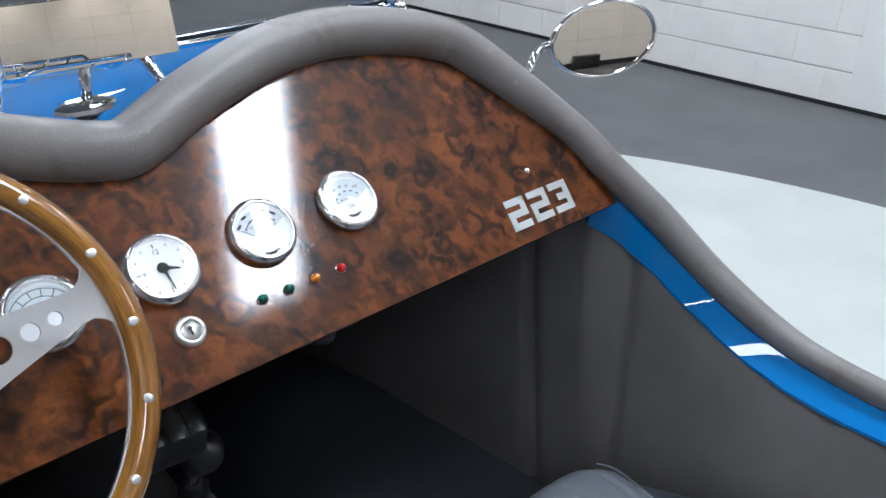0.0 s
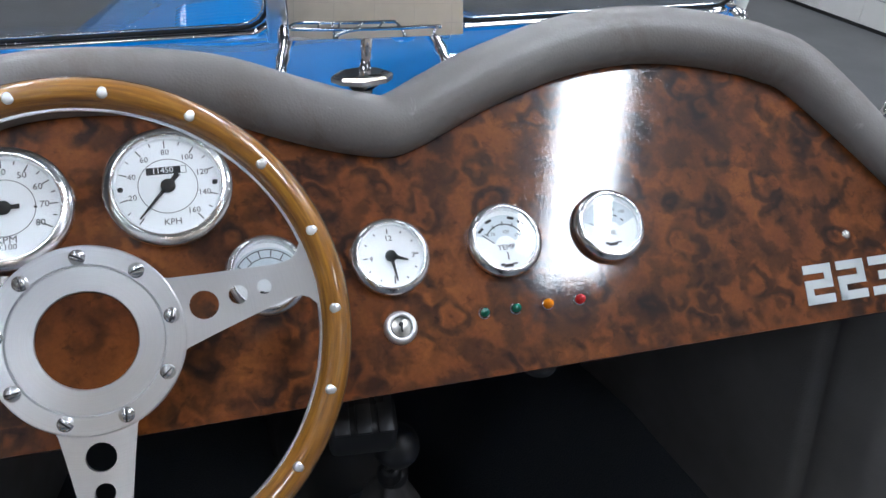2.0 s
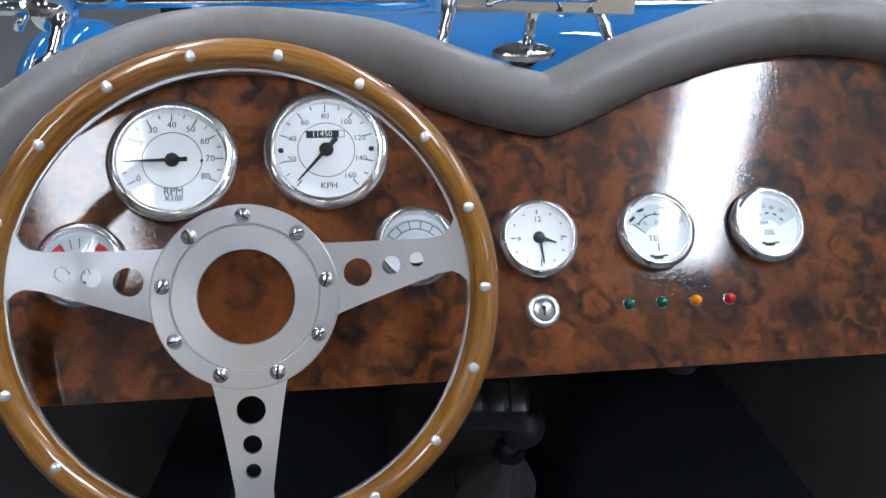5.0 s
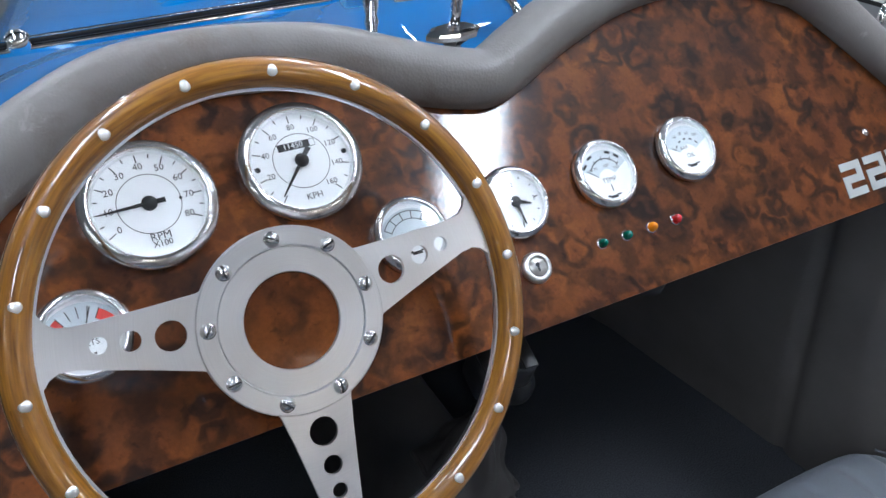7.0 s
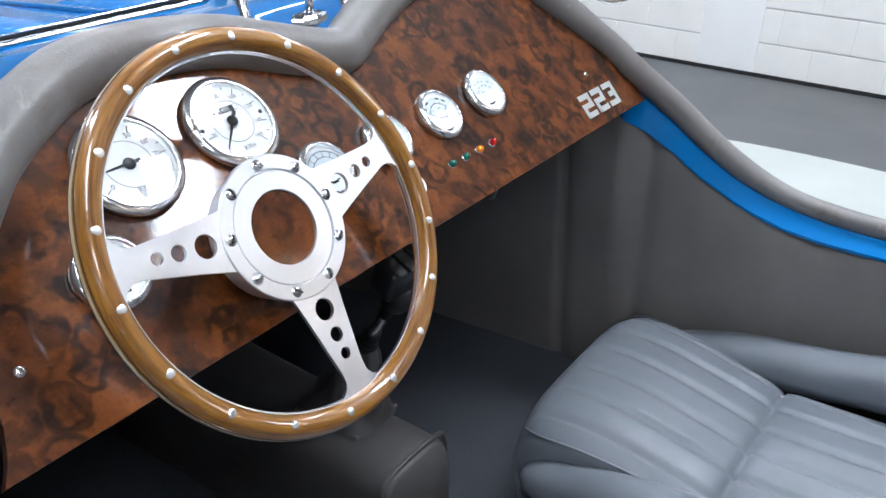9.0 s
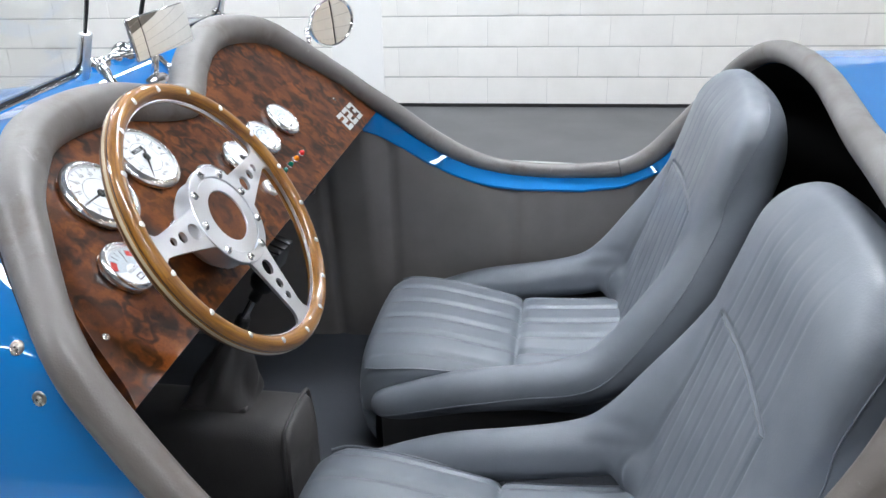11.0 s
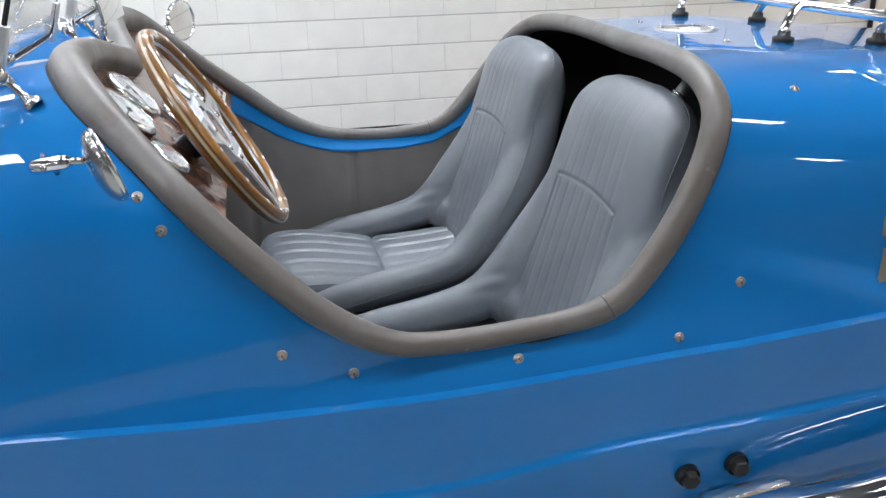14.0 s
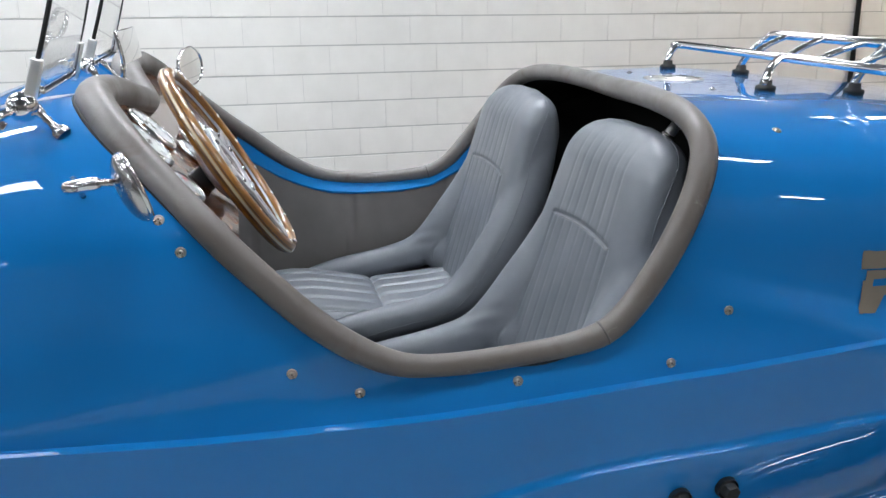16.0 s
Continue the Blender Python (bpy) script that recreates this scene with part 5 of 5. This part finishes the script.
# lettering on the tail flank, drawn as plain shapes
def flank_patch(y0, y1, z0, z1, n=8):
    rows_p = []
    for i in range(n + 1):
        row = []
        for k in range(n + 1):
            p, _ = on_skin((-0.66, y0 + (y1 - y0) * i / n, z0 + (z1 - z0) * k / n), 0.0012)
            row.append(p)
        rows_p.append(row)
    return grid(rows_p)


for y0, y1, z0, z1 in ((-0.938, -1.03, 0.801, 0.832), (-0.944, -1.03, 0.754, 0.771), (-0.944, -0.963, 0.771, 0.783), (-0.949, -1.03, 0.783, 0.798)):
    part("flank_lettering", flank_patch(y0, y1, z0, z1), GOLD, car, "bronze-coloured bar of the flank lettering")

# exhaust pipe and hex fittings under the left flank
pipe = part("exhaust_pipe", tube(spline([(-0.60, -0.62, 0.385), (-0.672, -0.70, 0.400), (-0.712, -0.80, 0.418), (-0.722, -0.95, 0.437), (-0.722, -1.25, 0.470), (-0.71, -1.50, 0.492)], 6), 0.037, 28), CHROME, car, "polished exhaust pipe under the flank")
for y, z in ((-0.626, 0.466), (-0.706, 0.478)):
    base, nrm = on_skin((-0.70, y, z))
    f = part("hex_fitting", lathe([(0, 0.022), (0.012, 0.022), (0.0145, 0.018), (0.0145, 0.010), (0.010, 0.009), (0.011, -0.01)], 6), RUBBER, car, "black hexagonal plug on the lower flank", smooth=False, at=frame_at(base, nrm))
    part("plug_collar", lathe([(0.0175, 0.009), (0.0185, 0.0), (0.012, 0.009)], 24), BLACK, f)
part("fitting_bracket", box(-0.012, 0.012, -0.066, 0.066, -0.003, 0.003, 0.001), STEEL, car, "thin bright bracket below the plugs", at=pose(-0.702, -0.690, 0.470, -6, 0, 0))

# ---- windscreens ----
SCREEN_TILT = -17.0


def windscreen(x0, x1, y0, y1, inner_sign):
    """A raked pane in a chrome frame; x0 outer, x1 inner corner."""
    a, b = Vector((x0, y0, 1.073)), Vector((x1, y1, 1.077))
    along = (b - a)
    w = along.length
    m = frame_at(a, (0, -math.cos(radians(SCREEN_TILT)), math.sin(radians(SCREEN_TILT))), along)
    # outline with rounded lower corners
    r, h = 0.024, 0.24
    low = [Vector((0, 0.055, 0)), Vector((0, r, 0))]
    low += [Vector((r - r * math.cos(radians(t)), r - r * math.sin(radians(t)), 0)) for t in (20, 45, 70, 90)]
    low += [Vector((w - r + r * math.sin(radians(t)), r - r * math.cos(radians(t)), 0)) for t in (0, 20, 45, 70, 90)]
    low += [Vector((w, 0.055, 0))]

    def inset(p, d):
        """The outline drawn in by d."""
        return Vector((w / 2 + (p.x - w / 2) * (1 - 2 * d / w), d + p.y * (1 - d / 0.055) if p.y < 0.05 else p.y, 0.002))

    fr = part("windscreen", tube(low, 0.0062, 12, flat=0.7), CHROME, car, "small chrome-framed folding windscreen", at=m)
    part("gasket", tube([inset(p, 0.0078) for p in low], 0.0022, 8), RUBBER, fr)
    part("inner_lip", tube([inset(p, 0.0110) for p in low], 0.0013, 8), CHROME, fr)
    outline = [(0.004, 0.03)] + [(p.x * 0.98 + 0.003, p.y + 0.004) for p in low[2:-1]] + [(w - 0.004, 0.03), (w - 0.02, h), (w - 0.06, h + 0.03), (0.07, h + 0.03), (0.02, h)]
    bm = bmesh.new()
    f = bm.faces.new([bm.verts.new((x, y, -0.002)) for x, y in outline])
    ex = bmesh.ops.extrude_face_region(bm, geom=[f])
    for v in ex["geom"]:
        if isinstance(v, bmesh.types.BMVert):
            v.co.z += 0.0045
    pane = part("pane", bm, GLASS, fr, "clear raked glass pane", smooth=False)
    pane.visible_shadow = False
    for px in (0.0, w):
        part("frame_post", box(px - 0.009, px + 0.009, -0.008, 0.058, -0.008, 0.007, 0.002), STUD, fr)
    for px in (0.002, w - 0.002):
        part("pane_edge", tube(spline([(px, 0.056, 0.0), (px + (0.003 if px < 0.1 else -0.003), 0.11, 0.001), (px + (0.018 if px < 0.1 else -0.018), h, 0.0)], 5), 0.0034, 8), RUBBER, fr)
    return fr


windscreen(-0.396, -0.074, 0.263, 0.260, 1)
windscreen(0.080, 0.402, 0.263, 0.263, -1)


def turned_leg(p, q, name="screen_leg"):
    """A chrome leg with a swelling foot and knuckles from the cowl up to the frame."""
    p, q = Vector(p), Vector(q)
    n = (q - p).length
    m = frame_at(p, q - p)
    leg = part(name, lathe([(0.0135, -0.002), (0.0140, 0.003), (0.0125, 0.007), (0.0070, 0.012), (0.0052, 0.40 * n), (0.0068, 0.50 * n), (0.0052, 0.60 * n), (0.0080, 0.78 * n), (0.0088, 0.90 * n), (0.006, n)], 20), CHROME, car, "small turned chrome windscreen leg", at=m)
    return leg


for p, q in (((-0.080, 0.200, 1.052), (-0.066, 0.238, 1.090)), ((0.074, 0.200, 1.052), (0.058, 0.238, 1.090)), ((-0.411, 0.226, 1.036), (-0.395, 0.262, 1.066)), ((0.425, 0.225, 1.030), (0.395, 0.255, 1.080))):
    g, _ = on_skin(p)
    turned_leg(g, q)
for p in ((-0.385, 0.268, 1.078), (-0.350, 0.262, 1.080), (-0.060, 0.250, 1.086), (-0.044, 0.256, 1.083), (-0.022, 0.258, 1.080), (0.015, 0.260, 1.080), (0.064, 0.256, 1.086), (0.395, 0.262, 1.085)):
    part("screen_knuckle", ball(p, 0.0105), CHROME, car, "round chrome screen clamp knuckle")
part("screen_tie_bar", rod((-0.405, 0.272, 1.066), (-0.475, 0.292, 1.060), 0.006, 14), CHROME, car, "short chrome bar outside the screen pivot")
part("screen_knuckle", ball((0.043, 0.262, 1.080), 0.018), CHROME, car, "large round chrome screen pivot")
part("screen_knuckle", ball((-0.405, 0.272, 1.066), 0.021), CHROME, car, "large round chrome screen pivot")
wing = part("wing_nut", box(-0.004, 0.004, -0.016, 0.016, -0.006, 0.006, 0.002), CHROME, car, "chrome wing nut", at=pose(-0.44, 0.30, 1.052, 30, 20, 0))

# ---- centre mirror ----
MIR = frame_at((-0.002, 0.171, 1.1225), (-0.0968, -0.9831, 0.1551))
mirror = part("rear_view_mirror", box(-0.0725, 0.0725, -0.0285, 0.0285, -0.008, -0.0012, 0.003), CHROME, car, "rectangular rear-view mirror on a chrome stalk", at=MIR)
# convex glass
glass_rows = [[Vector((0.0713 * i / 16, 0.0273 * k / 8, 0.0030 - ((0.0713 * i / 16) ** 2 + (0.0273 * k / 8) ** 2) / 1.36)) for k in range(-8, 9)] for i in range(-16, 17)]
part("mirror_glass", grid(glass_rows), MIRROR, mirror, "convex mirror glass")
stalk = part("mirror_stalk", rod((-0.010, 0.192, 1.045), (-0.006, 0.184, 1.11), 0.0052, 14), CHROME, mirror)
stalk.matrix_parent_inverse = MIR.inverted()
foot = part("mirror_foot", moved(lathe([(0, 0.0075), (0.018, 0.0072), (0.0235, 0.0050), (0.0255, 0.0030), (0.0250, -0.0015), (0.017, -0.0040), (0.009, -0.010), (0.009, -0.03)], 8), Matrix.Diagonal((1.08, 0.48, 1, 1))), CHROME, car, "faceted chrome mirror foot on the scuttle", at=frame_at(Vector((-0.012, 0.186, 1.0545)), (0, -0.12, 1)), smooth=False)
for x in (-0.043, 0.026):
    pp, nn = on_skin((x, 0.183, 1.04))
    part("scuttle_screw", lathe([(0, 0.006), (0.004, 0.005), (0.006, 0.001), (0.006, -0.002)], 16), STEEL, car, at=frame_at(pp, nn))


# ---- side mirrors ----
def side_mirror(center, facing, foot_at, arm_mid, hinge, size=1.0, wide=1.70, deep=0.019, knee=None):
    """A round or oval mirror in a chrome shell on a short arm."""
    oval = Matrix.Diagonal((wide * size, size, 1, 1))
    k = deep / 0.019
    m = frame_at(center, facing)
    shell = part("side_mirror", moved(lathe([(0.0465, -0.001), (0.048, -0.003), (0.0475, -0.006), (0.0440, -0.0095 * k), (0.036, -0.014 * k), (0.020, -0.0178 * k), (0, -0.019 * k)], 48), oval), SATIN, car, "oval chrome side mirror on a short arm" if wide > 1.2 else "round chrome side mirror with a deep bowl on a short arm", at=m)
    glass = moved(lathe([(0.0462 * i / 8, 0.0) for i in range(9)], 48), oval)
    for v in glass.verts:
        v.co.z = 0.0004 - (v.co.x ** 2 + v.co.y ** 2) / 3.54
    part("mirror_glass", glass, MIRROR, shell, "slightly convex mirror glass")
    part("mirror_bezel", moved(lathe([(0.0448, 0.0012), (0.0468, 0.0022), (0.0484, 0.0), (0.048, -0.004), (0.0448, -0.0015)], 48, True), oval), CHROME, shell)
    g, nrm = on_skin(foot_at)
    back = m @ Vector(hinge) if hinge else Vector((-0.607, 0.138, 0.999))
    if arm_mid is None:
        # plain bent tube to the rim
        arm = part("mirror_arm", tube(spline([g, Vector((g.x + 0.006, g.y, back.z - 0.013)), back + Vector((-0.020, 0.0, -0.003)), back], 8), 0.0048, 14), CHROME, shell)
        arm.matrix_parent_inverse = m.inverted()
    else:
        a, b = Vector(arm_mid[0]), Vector(arm_mid[1])
        turn = frame_at(a, b - a)
        n = (b - a).length
        arm = part("mirror_arm", moved(lathe([(0, -0.002), (0.0060, -0.001), (0.0080, 0.003), (0.0085, 0.3 * n), (0.0085, 0.85 * n), (0.0070, n), (0.0045, n + 0.001), (0, n + 0.001)], 18), turn), CHROME, shell)
        arm.matrix_parent_inverse = m.inverted()
        neck = part("arm_neck", rod(b, back, 0.0042, 12), STEEL, shell)
        neck.matrix_parent_inverse = m.inverted()
        mid, knee = a.lerp(b, 0.30), Vector(knee)
        g = on_skin(knee)[0]
        out = (mid - knee).normalized()
        stud = part("arm_stud", tube(spline([g, g.lerp(knee, 0.8), knee.lerp(mid, 0.3), mid, mid + out * 0.012], 5), 0.0036, 12), STEEL, shell)
        stud.matrix_parent_inverse = m.inverted()
        return
    fo = part("arm_base", lathe([(0, 0.002), (0.004, 0.0015), (0.006, 0.0005), (0.006, -0.003)], 20), SATIN, shell, at=frame_at(g, nrm))
    fo.matrix_parent_inverse = m.inverted()


side_mirror((-0.594, 0.115, 0.990), (0.30, -0.905, 0.30), (-0.545, 0.200, 0.978), ((-0.590, 0.196, 0.991), (-0.606, 0.155, 0.999)), None, 0.94, 1.0, 0.022, (-0.536, 0.196, 0.994))
side_mirror((0.617, 0.102, 1.031), (-0.303, -0.948, 0.101), (0.505, 0.115, 0.995), None, (-0.076, 0.002, -0.008))

# ---- bonnet louvres and hinge ----
for sx in (-1, 1):
    for k in range(7):
        y = 0.645 + 0.027 * k
        p0, p1 = CX + sx * 0.050, CX + sx * 0.180
        pts = []
        for i in range(13):
            x = p0 + (p1 - p0) * i / 12
            q, nrm = on_skin((x, y, 1.05))
            pts.append((q, nrm, math.sin(math.pi * min(1, max(0, i / 12))) ** 0.35))
        rows_p = []
        for q, nrm, f in pts:
            rows_p.append([q + Vector((0, -0.012, 0)), q + nrm * 0.003 * f + Vector((0, -0.008, 0)), q + nrm * 0.006 * f + Vector((0, 0.004, 0)), q + nrm * 0.005 * f + Vector((0, 0.009, 0)), q + Vector((0, 0.0095, 0))])
        part("bonnet_louvre", grid(rows_p), BLUE, bonnet)
hinge_pts = [on_skin((CX + 0.02, 0.50 + 0.1 * i, 1.05), 0.0025)[0] for i in range(12)]
part("bonnet_hinge", tube(hinge_pts, 0.004, 10), BLUE, bonnet, "long hinge down the middle of the bonnet")


# ---- front mudguards ----
def mudguard(x):
    rows_p = []
    for i in range(25):
        a = radians(10 + 150 * i / 24)
        row = []
        for k in range(9):
            u = -1 + 2 * k / 8
            r = 0.375 - 0.03 * abs(u) ** 2.5
            row.append(Vector((x + 0.085 * u, 1.35 + r * math.cos(a), 0.322 + r * math.sin(a))))
        rows_p.append(row)
    g = part("mudguard", grid(rows_p), BLUE, car, "blue cycle mudguard over the front wheel")
    so = g.modifiers.new("thickness", "SOLIDIFY")
    so.thickness = 0.003
    return g


mudguard(-0.70)
mudguard(0.71)

# closing panels at nose and tail
nose_bm = bmesh.new()
nose_bm.faces.new([nose_bm.verts.new(p) for p in section(1.695, 41)])
part("nose_panel", nose_bm, DARK, car, "dark panel closing the nose", smooth=False)
end_bm = bmesh.new()
end_bm.faces.new([end_bm.verts.new(p) for p in section(-2.395, 41)])
part("tail_end", end_bm, BLUE, car, smooth=False)

# ---- block wall, laid last ----
def block_mesh(length, height):
    bm = box(0.0010, length - 0.0010, -0.006, 0.0, 0.0046, height - 0.0046)
    bmesh.ops.bevel(bm, geom=[e for e in bm.edges if all(v.co.y > -0.001 for v in e.verts)], offset=0.0034, segments=2, affect="EDGES")
    return mesh_of(bm, "block", BLOCKS, False)


full_block = block_mesh(0.4, 0.2)
PIER = (0.905, 1.255)
rest = []
count = 0
for course in range(17):
    shift = 0.0 if course % 2 else 0.2
    for j in range(-21, 26):
        x0 = -shift + 0.4 * j
        if x0 > 10.0 or x0 < -8.2:
            continue
        if PIER[0] - 0.4 < x0 < PIER[1]:
            for a0, a1 in ((x0, PIER[0]), (PIER[1], x0 + 0.4)):
                if 0.02 < a1 - a0 < 0.4 and course < 16:
                    cut = new("block", block_mesh(a1 - a0, 0.2))
                    cut.parent = wall_east
                    cut.matrix_basis = pose(a0, 0, 0.2 * course)
            continue
        if course < 9 and -5.6 < x0 < 5.0:
            b = new("block", full_block)
            b.parent = wall_east
            b.matrix_basis = pose(x0, 0, 0.2 * course)
            count += 1
        elif 0.2 * course < CEILING_Z - 0.15:
            rest.append((x0, 0.2 * course))


def joined_blocks(places):
    bm = bmesh.new()
    for x0, z0 in places:
        vs = [bm.verts.new((x0 + a, b, z0 + c)) for a, b, c in ((0.0010, -0.006, 0.0036), (0.3990, -0.006, 0.0036), (0.3990, -0.006, 0.1964), (0.0010, -0.006, 0.1964), (0.0034, 0, 0.006), (0.3966, 0, 0.006), (0.3966, 0, 0.194), (0.0034, 0, 0.194))]
        for f in ((4, 5, 6, 7), (0, 1, 5, 4), (1, 2, 6, 5), (2, 3, 7, 6), (3, 0, 4, 7)):
            bm.faces.new([vs[i] for i in f])
    return bm


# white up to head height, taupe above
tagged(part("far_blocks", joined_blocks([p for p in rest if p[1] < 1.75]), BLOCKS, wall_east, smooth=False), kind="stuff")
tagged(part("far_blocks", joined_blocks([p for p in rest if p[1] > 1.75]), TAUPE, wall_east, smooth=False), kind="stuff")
# the beige panelled wall behind the car
south = bpy.data.objects["wall_south"]
bm = bmesh.new()
for course in range(6):
    for j in range(-8, 5):
        x0, z0 = 1.2 * j, 0.56 * course
        vs = [bm.verts.new((x0 + a, -8.0 + b, z0 + c)) for a, b, c in ((0.003, 0.0, 0.003), (1.197, 0.0, 0.003), (1.197, 0.0, 0.557), (0.003, 0.0, 0.557), (0.006, 0.005, 0.006), (1.194, 0.005, 0.006), (1.194, 0.005, 0.554), (0.006, 0.005, 0.554))]
        for f in ((4, 5, 6, 7), (0, 1, 5, 4), (1, 2, 6, 5), (2, 3, 7, 6), (3, 0, 4, 7)):
            bm.faces.new([vs[i] for i in f])
tagged(part("wall_panels", bm, BEIGEBLOCK, south, smooth=False), kind="stuff")
part("pilaster", box(-0.62, -0.12, -7.99, -7.93, 0.0, CEILING_Z), BEIGEBLOCK, south, smooth=False)
for bx in (-0.55, 2.6):
    crate = part("equipment_box", box(-0.33, 0.33, -0.12, 0.12, 0.0, 0.26, 0.012), BLACK, at=pose(bx, -7.80, 0.0))
    tagged(crate, "low black equipment box on the floor against the wall", "box")
    part("box_lid", box(-0.225, 0.225, -0.125, 0.125, 0.19, 0.25, 0.010), RUBBER, crate)
tagged(part("baseboard", box(-9.0, 4.4, -7.992, -7.975, 0.0, 0.10), RUBBER, south, smooth=False), "black strip at the foot of the wall")
part("pier", box(PIER[0], PIER[1], -0.006, 0.002, 0.0, 1.8), WHITEWALL, wall_east, "smooth plastered strip in the block wall", smooth=False)
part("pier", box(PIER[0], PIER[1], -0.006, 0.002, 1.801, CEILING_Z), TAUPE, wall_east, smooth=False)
tagged(part("baseboard", box(-8.2, 10.0, 0.0, 0.012, 0.0, 0.022), RUBBER, wall_east, smooth=False), "thin black sealing strip at the foot of the wall")
drain = part("drain_pipe", rod((-5.13, 0.03, 0.0), (-5.13, 0.03, CEILING_Z), 0.022, 16), RUBBER)
drain.matrix_basis = WALL
tagged(drain, "thin black vertical pipe fixed to the block wall", "pipe")
